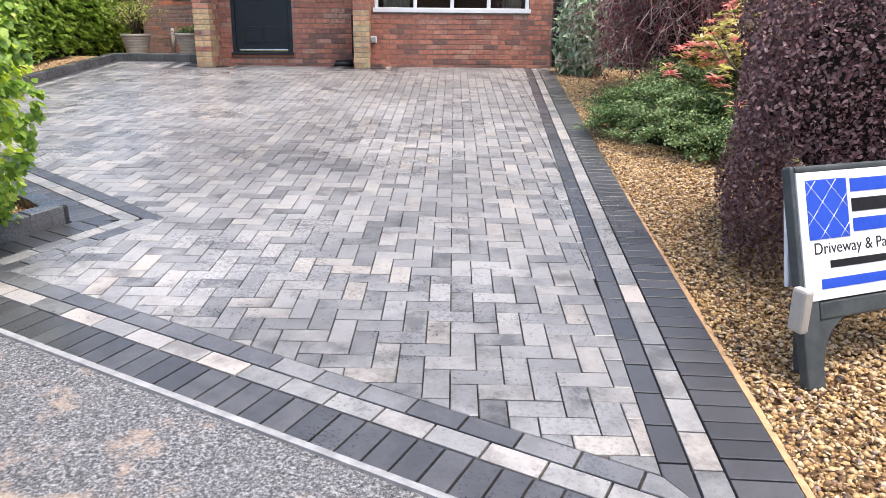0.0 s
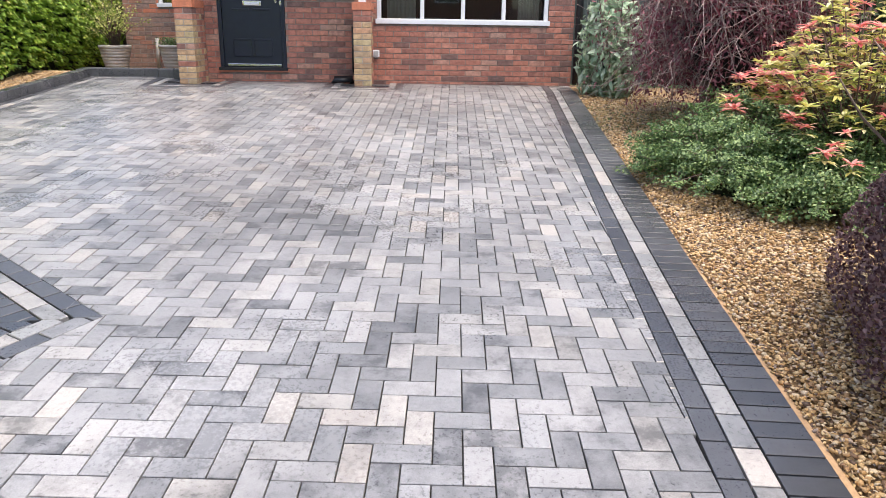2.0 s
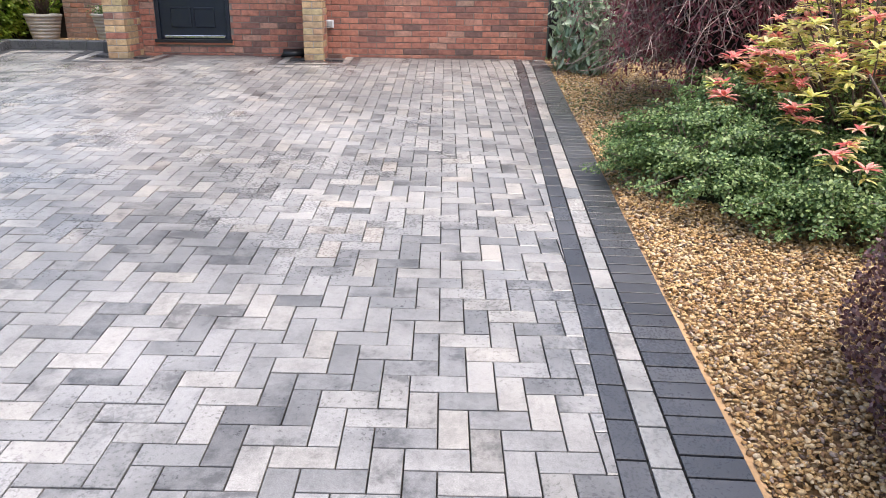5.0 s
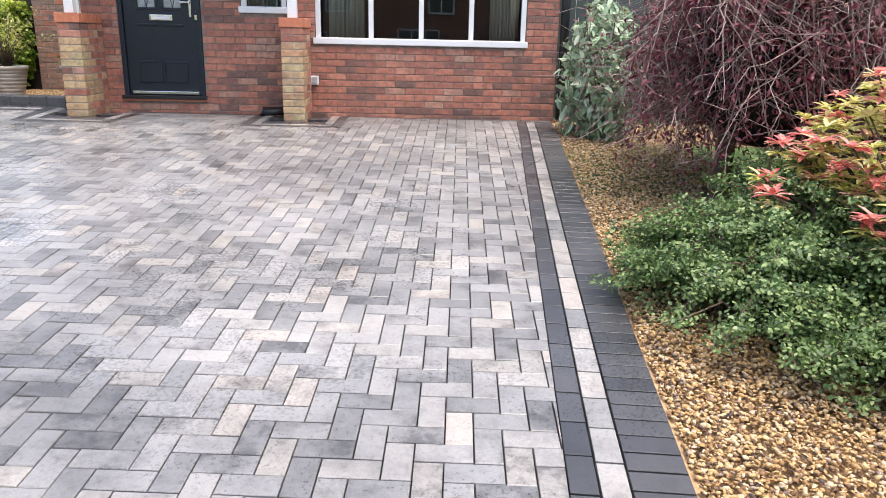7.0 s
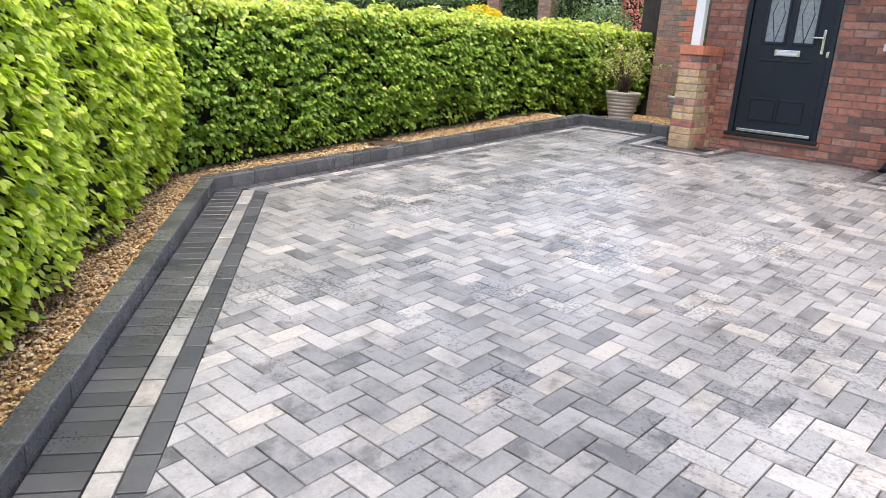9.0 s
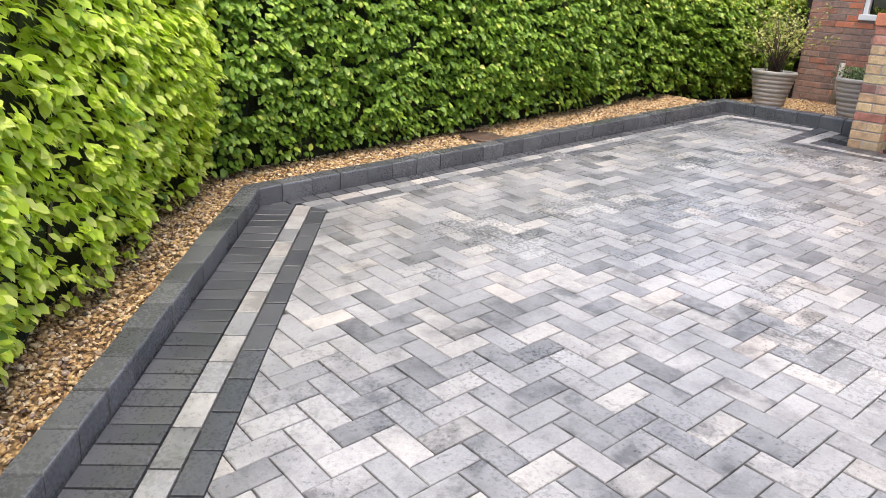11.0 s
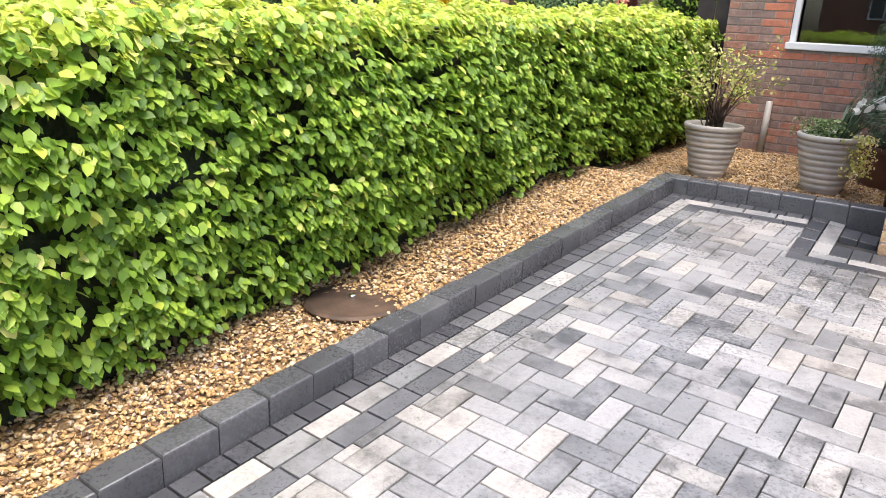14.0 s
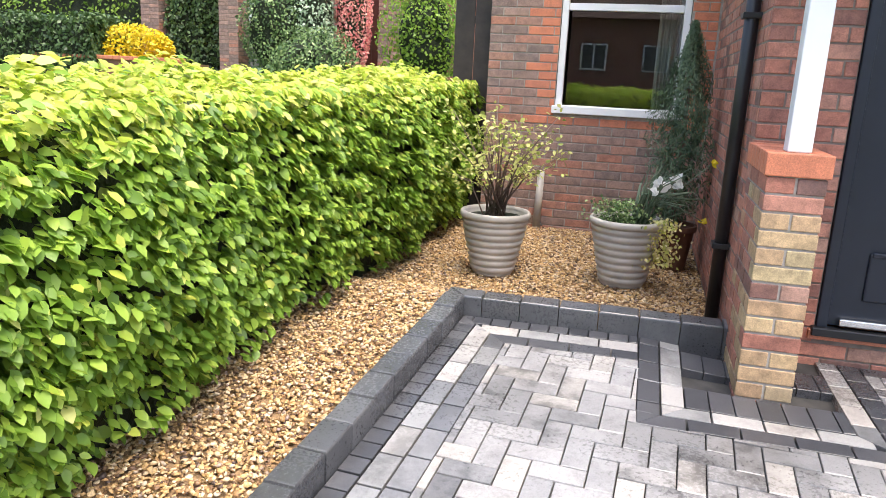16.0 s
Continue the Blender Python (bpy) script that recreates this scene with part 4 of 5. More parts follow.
child("cable", tubes_mesh("cable", [([(0.02, 0, 0.10), (0.05, -0.02, 0.03), (0.09, -0.03, 0.0)], 0.006, 0.006, 6)], M_BLACK), spout)
part("air_brick_grille", box(0.55, 0.76, 0.026, 0.04, 0.12, 0.18, 0.003), speckled("terracotta", (0.16, 0.08, 0.06), (0.22, 0.11, 0.08), 20, 0.8), house).matrix_world = pose(-4.53, WING_Y - 0.04, gz(-4.53, 14.5) + 0.02)

# ---------------------------------------------------------------- fences
def fence(name, a, b, z0, z1, label, mat, board=0.15):
    a, b = Vector(a), Vector(b)
    L = (b - a).length
    ang = math.degrees(math.atan2((b - a).y, (b - a).x))
    f = thing(name, label, "fence")
    f.matrix_world = pose(a.x, a.y, z0, 0, 0, ang)
    n = max(1, int(L / board))
    for k in range(n):
        part("board", box(k * L / n + 0.004, (k + 1) * L / n - 0.004, -0.012 * (k % 2), 0.014, 0, z1 - z0 + rng.uniform(-0.01, 0.01), 0.003), mat, f)
    for z in (0.3, z1 - z0 - 0.3):
        part("rail", box(0, L, 0.016, 0.06, z, z + 0.07, 0.003), mat, f)


fence("fence", (-5.43, 14.76), (-5.06, 14.78), 0.72, 2.88, "dark stained upright board fence beside the house", M_FENCE)
fence("side_gate", (2.17, 12.2), (3.30, 12.2), 0.80, 2.9, "grey-green painted board gate beside the house", M_GREYGATE, 0.12)
fence("garden_fence", (4.9, 0.0), (4.9, 11.75), 0.3, 2.2, "dark board fence behind the garden shrubs", M_FENCE, 0.15)
fence("garden_fence", (3.3, 12.2), (4.9, 12.2), 0.8, 2.7, "dark board fence behind the garden shrubs", M_FENCE, 0.15)


# ---------------------------------------------------------------- hedges
def hedge(name, a, b, thick, top_a, top_b, per_m2, label, end_a=True, end_b=True, face_leaf=0.055, mats=(None, None), young_bias=0.02, end_bulge=0.06):
    """A clipped hedge; a-b: the foot of its face towards the drive, on the right going from a to b."""
    a, b = Vector(a), Vector(b)
    L, d = (b - a).length, (b - a).normalized()
    nrm = Vector((d.y, -d.x))
    h = thing(name, label, "hedge")
    nf, nt, ne = int(L * 1.5 * per_m2), int(L * thick * per_m2 * 0.8), int(thick * 1.5 * per_m2)
    P, N, S, A = [], [], [], []

    def zfoot(x, y):
        return gz(x, y) + 0.10

    def bulge(u, w):
        return 0.05 * np.sin(u * 2.1 + 1.0) * np.sin(w * 3.0) + 0.03 * np.sin(u * 5.3 + w * 2.0) + 0.02 * np.sin(u * 9.1 - w * 6.0)

    for kind, n in (("face", nf), ("top", nt), ("end_a", ne if end_a else 0), ("end_b", ne if end_b else 0)):
        if not n:
            continue
        # sprays of about nine leaves, some standing out, some deep in
        m = n // 9 + 1
        long = L if kind in ("face", "top") else thick
        high = thick if kind == "top" else 1.5
        cu, cw, cd = rng.uniform(0, 1, m), rng.uniform(0, 1, m), rng.gamma(2.0, 0.030, m) - 0.045
        gap = np.sin(cu * long * 7.3 + 2.0 * np.sin(cw * high * 5.0)) * np.sin(cw * high * 13.0 + 1.7 * np.sin(cu * long * 3.1)) + 0.6 * np.sin(cu * long * 17.0 + cw * high * 9.0)
        cd = cd + np.clip(gap - 0.55, 0, 1) * (0.02 if kind == "top" else 0.08)
        pickc = rng.integers(0, m, n)
        u = np.clip(cu[pickc] + rng.normal(0, 0.034, n) / long, 0, 1)
        w = np.clip(cw[pickc] + rng.normal(0, 0.015, n) / high, 0, 1)
        depth = cd[pickc] + rng.normal(0, 0.012, n)
        if kind == "face":
            s, off = u * L, -depth + 0.09 * np.sin(np.pi * np.clip(w, 0, 1)) + bulge(u * L, w)
            nn = np.tile([nrm.x * 0.6, nrm.y * 0.6, 0.9], (n, 1))
            ax = np.tile([nrm.x, nrm.y, -0.8], (n, 1)) + rng.uniform(-0.7, 0.7, (n, 1)) * np.array([d.x, d.y, 0.0])
            zw = w
            s2, o2 = s, off
        elif kind == "top":
            s2, o2 = u * L, -w * thick
            zw = 1.0 + (bulge(u * L, w * 2) - depth * 1.2 - 0.06 * (2 * w - 1) ** 4)
            nn = np.tile([nrm.x * 0.2, nrm.y * 0.2, 1.0], (n, 1))
            ax = rng.normal(size=(n, 3)) * 0.8 + [nrm.x * 0.5, nrm.y * 0.5, 0.25]
        else:
            sgn = -1 if kind == "end_a" else 1
            s2 = (0 if kind == "end_a" else L) + sgn * (-depth + end_bulge * np.sin(np.pi * w) + bulge(u * 2, w))
            o2, zw = -u * thick, w
            nn = np.tile([sgn * d.x * 0.55, sgn * d.y * 0.55, 0.9], (n, 1))
            ax = np.tile([sgn * d.x, sgn * d.y, -0.55], (n, 1))
        x, y = a.x + d.x * s2 + nrm.x * o2, a.y + d.y * s2 + nrm.y * o2
        zt = top_a + (top_b - top_a) * np.clip(s2 / L, 0, 1)
        zf = zfoot(x, y)
        if kind == "top":
            z = zt + (zw - 1.0)
        else:
            z = zf + (zt - zf) * zw ** 0.9
        # thinner and gappy near the ground
        keep = np.ones(n, bool) if kind == "top" else rng.uniform(0, 1, n) < np.clip(0.35 + zw * 3.5, 0, 1)
        A.append(ax[keep])
        P.append(np.stack([x, y, z], 1)[keep]), N.append(nn[keep]), S.append(((z - zf) / (zt - zf) + {"top": 0.3, "end_a": -9.0}.get(kind, 0))[keep])
    P, N, S, A = np.concatenate(P), np.concatenate(N), np.concatenate(S), np.concatenate(A)
    young = rng.uniform(0, 1, len(P)) < np.where(S < -2, 0.06, np.clip((S - 0.80) * 3.2 + young_bias, young_bias, max(0.9, young_bias)))
    child("leaves", leaf_mesh("leaves", P[~young], N[~young], face_leaf, mats[0] or L_HEDGE, 0.35, axis=A[~young]), h, "mid-green toothed leaves", "stuff")
    child("new_growth", leaf_mesh("new_growth", P[young], N[young], face_leaf, mats[1] or L_NEW, 0.35, axis=A[young]), h, "yellow-green young leaves", "stuff")
    # near-black sheet behind the leaves; its colour stands in for inner shade
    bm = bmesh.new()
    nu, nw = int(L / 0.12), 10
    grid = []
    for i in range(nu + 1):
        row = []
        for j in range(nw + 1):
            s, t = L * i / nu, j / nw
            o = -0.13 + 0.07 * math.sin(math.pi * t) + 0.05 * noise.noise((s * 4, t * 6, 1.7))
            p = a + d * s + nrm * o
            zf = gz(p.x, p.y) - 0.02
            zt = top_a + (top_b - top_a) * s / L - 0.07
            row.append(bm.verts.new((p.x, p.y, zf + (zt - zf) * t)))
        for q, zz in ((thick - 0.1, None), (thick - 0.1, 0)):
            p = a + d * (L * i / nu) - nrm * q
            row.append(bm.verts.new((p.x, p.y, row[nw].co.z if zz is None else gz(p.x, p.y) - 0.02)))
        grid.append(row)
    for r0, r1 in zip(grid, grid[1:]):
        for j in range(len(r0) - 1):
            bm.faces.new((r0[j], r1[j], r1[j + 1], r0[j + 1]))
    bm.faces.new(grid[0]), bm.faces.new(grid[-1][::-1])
    part("shade_core", bm, M_CORE, h, "near-black filler for the shaded depth inside the hedge")
    runs = []
    tr = random.Random(len(label))
    for k in range(int(L * 6)):
        s, o = tr.uniform(0.05, L - 0.05), -tr.uniform(0.12, 0.3)
        p = a + d * s + nrm * o
        q = p + nrm * tr.uniform(0.0, 0.2) + d * tr.uniform(-0.15, 0.15)
        runs.append(([(p.x, p.y, gz(p.x, p.y) - 0.02), ((p.x + q.x) / 2, (p.y + q.y) / 2, gz(p.x, p.y) + 0.25), (q.x, q.y, gz(p.x, p.y) + 0.6)], 0.012, 0.005, 5))
    child("branchwork", tubes_mesh("branchwork", runs, M_BARK), h, "thin brown stems", "stuff")
    return h


hedge("hedge", (-5.31, 6.50), (-5.20, 14.65), 0.85, 1.93, 2.08, 3500, "clipped green hornbeam hedge with yellow-green new growth on top", True, True, young_bias=0.07)
# Drive face nearly all young lime, painted as sunlit; road end stays green.
hedge("hedge", (-2.17, 3.93), (-5.34, 6.65), 0.8, 1.95, 1.98, 3000, "clipped bright green hedge along the angled kerb", True, False, mats=(None, L_LIT_LIME), young_bias=0.93, end_bulge=0.52)

# ---------------------------------------------------------------- shrubs
def blob_points(n, c, r, squash=1.0, shell=0.35, lumps=0.25, seed=0, boxy=0.0):
    """Points through the outer part of a lumpy rounded crown, with outward normals."""
    g = np.random.default_rng(seed)
    v = g.normal(size=(n, 3))
    v /= np.linalg.norm(v, axis=1, keepdims=True)
    k = g.normal(size=(7, 3)) * 2.2
    ph = g.uniform(0, 6.28, 7)
    lump = 1 + lumps * np.sin(v @ k.T + ph).mean(1) * 1.6
    rad = lump * (1 - shell * g.uniform(0, 1, n) ** 1.6)
    wide = np.maximum(np.hypot(v[:, 0], v[:, 1]), 0.12) ** -boxy
    return np.array(c) + v * rad[:, None] * np.array(r) * np.stack([wide, wide, np.ones(n)], 1), v


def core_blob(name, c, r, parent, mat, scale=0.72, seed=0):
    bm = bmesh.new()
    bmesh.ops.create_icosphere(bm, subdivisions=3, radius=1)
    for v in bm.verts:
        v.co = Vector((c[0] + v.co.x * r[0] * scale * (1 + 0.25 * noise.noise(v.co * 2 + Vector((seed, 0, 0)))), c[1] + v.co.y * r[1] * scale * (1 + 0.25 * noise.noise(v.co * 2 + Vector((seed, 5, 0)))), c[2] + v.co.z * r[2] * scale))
    # filler blob: its dark colour stands for shade among the leaves
    part(name, bm, mat, parent, "dark filler for the shaded depth inside the shrub")


def stems_mesh(base, tips, r0, wob, mat, seed=0, n=6):
    g = random.Random(seed)
    runs = []
    for t in tips:
        b, t = Vector(base), Vector(t)
        pts = [b]
        for k in (0.3, 0.6, 0.85, 1.0):
            q = b.lerp(t, k) + Vector((g.uniform(-wob, wob), g.uniform(-wob, wob), g.uniform(-wob, wob) * 0.6 + 0.10 * math.sin(math.pi * k)))
            pts.append(q)
        runs.append((pts, r0, r0 * 0.25, n))
    return tubes_mesh("branchwork", runs, mat)


def shrub(name, label, c, r, n, leaf, mat, core_mat, seed, tpl=LEAF, shell=0.35, lumps=0.25, droop=0.2, spread=0.8, core=0.72, group="", boxy=0.0):
    s = thing(name, label, "shrub", c[0], c[1], gz(c[0], c[1]), group)
    inv = s.matrix_world.inverted()
    P, N = blob_points(n, c, r, 1, shell, lumps, seed, boxy)
    ok = P[:, 2] > gz(P[:, 0], P[:, 1]) + 0.01
    me = leaf_mesh("leaves", P[ok], N[ok], leaf, mat, spread, droop, tpl)
    me.transform(inv)
    child("leaves", me, s, kind="stuff")
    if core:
        core_blob("shade_core", (0, 0, c[2] - gz(c[0], c[1])), r, s, core_mat, core, seed)
    g = random.Random(seed)
    base = (c[0], c[1], gz(c[0], c[1]) - 0.03)
    tips = [(c[0] + r[0] * g.uniform(-0.9, 0.9), c[1] + r[1] * g.uniform(-0.9, 0.9), c[2] + r[2] * g.uniform(0.0, 0.9)) for _ in range(22)]
    me = stems_mesh(base, tips, 0.012, 0.05, M_BARK, seed)
    me.transform(inv)
    child("branchwork", me, s, "brown woody stems", "stuff")
    return s


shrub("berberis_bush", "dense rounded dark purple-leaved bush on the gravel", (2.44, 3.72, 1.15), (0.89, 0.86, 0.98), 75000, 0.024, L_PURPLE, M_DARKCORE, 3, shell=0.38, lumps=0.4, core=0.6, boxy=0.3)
def cotoneaster():
    """Low arching sprays of small leaves, in uneven tiers over the gravel."""
    mounds = [((2.30, 6.45), 0.66, 0.36), ((2.75, 6.15), 0.62, 0.33), ((2.55, 6.75), 0.70, 0.50), ((3.05, 6.55), 0.75, 0.55), ((2.13, 6.75), 0.40, 0.26), ((2.65, 5.85), 0.40, 0.22)]
    s = thing("cotoneaster_bush", "low spreading small-leaved green shrub over the gravel", "shrub", 2.55, 6.5, gz(2.55, 6.5))
    inv = s.matrix_world.inverted()
    g = np.random.default_rng(5)
    P, N, runs = [], [], []
    for (cx, cy), r, h in mounds:
        for k in range(int(190 * r)):
            a, q = g.uniform(0, 6.28), np.sqrt(g.uniform(0, 1))
            x, y = cx + r * q * np.cos(a), cy + r * q * np.sin(a)
            z = gz(x, y) + 0.05 + h * np.sqrt(max(0.0, 1 - q * q)) * g.uniform(0.45, 1.3)
            tipv = np.array([np.cos(a), np.sin(a), g.uniform(-0.35, 0.35)]) * g.uniform(0.10, 0.24)
            n = 130
            t = g.uniform(-0.5, 1.0, n)[:, None]
            P.append(np.array([x, y, z]) + t * tipv + g.normal(0, 1, (n, 3)) * np.array([0.035, 0.035, 0.018]))
            N.append(np.tile([np.cos(a) * 0.4, np.sin(a) * 0.4, 1.0], (n, 1)))
            if k % 3 == 0:
                o = (cx + 0.2 * r * np.cos(a), cy + 0.2 * r * np.sin(a))
                runs.append(([(o[0], o[1], gz(*o)), ((x + o[0]) / 2, (y + o[1]) / 2, z + 0.03), (x, y, z), tuple(np.array([x, y, z]) + tipv)], 0.007, 0.002, 5))
    P, N = np.concatenate(P), np.concatenate(N)
    ok = P[:, 2] > gz(P[:, 0], P[:, 1]) + 0.012
    me = leaf_mesh("leaves", P[ok], N[ok], 0.024, L_COTON, 0.7, 0.1)
    me.transform(inv)
    child("leaves", me, s, "small rounded green leaves", "stuff")
    me = tubes_mesh("branchwork", runs, M_BARK)
    me.transform(inv)
    child("branchwork", me, s, "thin brown arching stems", "stuff")
    # near-black filler painting the shade under the sprays
    core_blob("shade_core", (0.12, -0.05, 0.05), (0.95, 0.75, 0.42), s, M_CORE, 0.62, 5)


cotoneaster()
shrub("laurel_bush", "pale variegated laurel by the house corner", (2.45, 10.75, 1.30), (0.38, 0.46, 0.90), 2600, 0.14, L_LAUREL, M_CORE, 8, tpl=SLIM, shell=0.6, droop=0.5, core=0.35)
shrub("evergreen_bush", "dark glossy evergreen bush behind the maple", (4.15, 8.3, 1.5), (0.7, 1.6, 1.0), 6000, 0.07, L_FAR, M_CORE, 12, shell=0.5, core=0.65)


def rosette(center, radius, n, mat_pts, up=0.6, g=None):
    for _ in range(n):
        a = g.uniform(0, 6.28)
        mat_pts.append((center, (math.cos(a), math.sin(a), g.uniform(-0.25, up)), radius))


def pieris():
    """Whorls of long narrow leaves: pink-red young ones on yellow-green shoots."""
    c = (3.25, 6.6)
    z0 = gz(*c)
    s = thing("pieris_bush", "flowering evergreen with pink-red and yellow-green leaf whorls", "shrub", c[0], c[1], z0)
    g = random.Random(21)
    reds, yels, runs = [], [], []
    spots = [(-0.95, 0.15, 0.54), (-0.72, 0.2, 0.82), (-0.68, 0.1, 0.71), (-0.70, -0.50, 0.56), (-0.62, -0.85, 0.40)]
    for k in range(330 + 5 * len(spots)):
        a, rr = g.uniform(0, 6.28), math.sqrt(g.uniform(0, 1))
        hz = 0.42 + 1.38 * (1 - rr * 0.7) * g.uniform(0.25, 1.0)
        p = Vector((0.78 * rr * math.cos(a), 0.85 * rr * math.sin(a), hz))
        red = g.random() < 0.30
        if k >= 330:
            q = spots[k % len(spots)]
            p, red = Vector(q) + Vector((g.gauss(0, 0.07), g.gauss(0, 0.07), g.gauss(0, 0.05))), g.random() < 0.85
        rosette(p, g.uniform(0.065, 0.105), 12, reds if red else yels, 0.7, g)
        rosette(p - Vector((0, 0, 0.05)), g.uniform(0.07, 0.10), 6, yels, 0.2, g)
        if k % 2 == 0:
            runs.append(([(0, 0, 0), (p.x * 0.5, p.y * 0.5, p.z * 0.55), tuple(p)], 0.012, 0.004, 5))
    for pts, mat, nm in ((reds, L_RED, "red_foliage"), (yels, L_PIERIS, "leaves")):
        vs, n = [], len(pts)
        T = np.array([q[0] for q in pts]) 
        D = np.array([q[1] for q in pts])
        D /= np.linalg.norm(D, axis=1, keepdims=True)
        R = np.array([q[2] for q in pts])[:, None, None]
        side = np.cross(D, [0, 0, 1.0])
        side /= np.linalg.norm(side, axis=1, keepdims=True)
        nor = np.cross(side, D)
        tp = SLIM * np.array([0.9, 1, 1])
        V = T[:, None] + R * (tp[None, :, :1] * side[:, None] + tp[None, :, 1:2] * D[:, None] + tp[None, :, 2:] * nor[:, None])
        F = (LEAF_F[None] + (np.arange(n) * 7)[:, None, None]).reshape(-1, 3)
        child(nm, mesh_of(nm, V.reshape(-1, 3), F, mat), s, "pink-red young leaf whorls" if nm == "red_foliage" else "yellow-green narrow leaves", "stuff")
    child("branchwork", tubes_mesh("branchwork", runs, M_BARK), s, kind="stuff")


pieris()


def maple():
    """A low weeping maple: arching bare twigs with dark red leaves over them."""
    c = (2.85, 8.55)
    z0 = gz(*c)
    s = thing("weeping_maple", "weeping dark red maple with tangled bare twigs", "tree", c[0], c[1], z0)
    g = random.Random(4)
    runs = [([(0, 0, -0.03), (0.03, 0.02, 0.45), (-0.05, 0.05, 0.95), (0.0, 0.0, 1.3)], 0.075, 0.05, 9)]
    child("trunk", tubes_mesh("trunk", runs, M_BARK), s, "short brown trunk")
    twigs, pts, nor = [], [], []
    for k in range(300):
        a, out = g.uniform(0, 6.28), g.uniform(0.4, 1.0)
        r = Vector((math.cos(a) * 0.98 * out, math.sin(a) * 1.35 * out, 0)) + Vector((0.34, 0.12, 0))
        top = 1.45 + 0.65 * g.uniform(0, 1) * (1.2 - out * 0.6)
        end = 0.22 + 1.0 * g.uniform(0, 1) ** 1.8
        line = [Vector((0, 0, g.uniform(0.7, 1.2))), r * 0.35 + Vector((0, 0, top * 0.92)), r * 0.75 + Vector((g.uniform(-.15, .15), g.uniform(-.15, .15), top)), r * 1.02 + Vector((g.uniform(-.38, .38), g.uniform(-.38, .38), (top + end) / 2 + g.uniform(-.2, .2))), r * 1.08 + Vector((g.uniform(-.45, .45), g.uniform(-.45, .45), end))]
        twigs.append((line, g.uniform(0.007, 0.015), 0.0025, 4))
        for q in range(115):
            t = g.uniform(0.28, 1.0) * 3.999
            i = int(t)
            p = line[i].lerp(line[min(i + 1, 4)], t - i) + Vector((g.gauss(0, .07), g.gauss(0, .07), g.gauss(0, .06)))
            if p.z > 0.08:
                pts.append(p), nor.append((r.x, r.y, 0.6))
        for q in range(6):
            i, w = g.choice((1, 2, 2, 3, 3)), g.random()
            run = [line[i].lerp(line[i + 1], w)]
            turn = Vector((g.uniform(-.16, .16) + r.x * 0.06, g.uniform(-.16, .16) + r.y * 0.06, g.uniform(-.14, .08)))
            for _ in range(4):
                run.append(run[-1] + turn + Vector((g.gauss(0, .045), g.gauss(0, .045), g.gauss(0, .045))))
            if min(v.z for v in run) > 0.03:
                twigs.append((run, 0.0038, 0.0016, 4))
    child("twig_tangle", tubes_mesh("twig_tangle", twigs, M_TWIG), s, "tangle of pale bare twigs", "stuff")
    child("leaves", leaf_mesh("leaves", np.array(pts), np.array(nor), 0.050, L_MAPLE, 0.9, 0.5, SLIM), s, "dark red leaves", "stuff")
    core_blob("crown_shade_core", (0.30, 0.1, 0.95), (0.85, 1.1, 0.98), s, M_DARKCORE, 0.6, 9)


maple()


# ---------------------------------------------------------------- pots
def pot(name, x, y, r_rim, r_base, h, label):
    z = gz(x, y) + 0.03
    p = thing(name, label, "plant pot", x, y, z, "ribbed pots")
    prof = [(r_base * 0.96, 0.0), (r_base, 0.01)]
    ribs = 8
    for k in range(ribs * 6 + 1):
        t = k / (ribs * 6)
        prof.append((r_base + (r_rim * 0.94 - r_base) * t ** 0.9 + 0.010 * abs(math.sin(math.pi * t * ribs)) ** 0.8, 0.02 + t * (h - 0.065)))
    prof += [(r_rim * 0.99, h - 0.045), (r_rim * 1.02, h - 0.03), (r_rim * 1.02, h - 0.012), (r_rim * 0.99, h), (r_rim * 0.93, h), (r_rim * 0.9, h - 0.02), (r_rim * 0.88, h - 0.05)]
    body = part("body", lathe(prof, 48), M_POT, p)
    body.data.polygons.foreach_set("use_smooth", np.ones(len(body.data.polygons), bool))
    part("compost", lathe([(r_rim * 0.885, h - 0.06), (r_rim * 0.885, h - 0.045), (r_rim * 0.4, h - 0.035)], 24), M_CORE, p, "dark potting compost")
    return p, z + h


def azalea(x, y, z):
    s = thing("azalea_plant", "airy yellow-green shrub growing in a ribbed pot", "plant", x, y, z - 0.04)
    s.scale = (1.12, 1.12, 1.12)
    g = random.Random(31)
    runs, pts = [], []
    for k in range(34):
        a, o = g.uniform(0, 6.28), g.uniform(0.1, 0.48)
        tip = Vector((o * math.cos(a) + 0.05, o * math.sin(a), g.uniform(0.22, 0.62)))
        line = [Vector((g.uniform(-.06, .06), g.uniform(-.06, .06), 0)), tip * 0.5 + Vector((0, 0, 0.08)), tip]
        runs.append((line, 0.006, 0.002, 5))
        for q in range(26):
            t = g.uniform(0.45, 1.05)
            p = line[1].lerp(line[2], (t - 0.4) / 0.6) + Vector((g.gauss(0, .035), g.gauss(0, .035), g.gauss(0, .03)))
            pts.append(p)
    child("branchwork", tubes_mesh("branchwork", runs, M_BARK), s, kind="stuff")
    child("leaves", leaf_mesh("leaves", np.array(pts), np.tile([0, 0, 1.0], (len(pts), 1)), 0.032, L_AZALEA, 0.7, 0.1), s, kind="stuff")


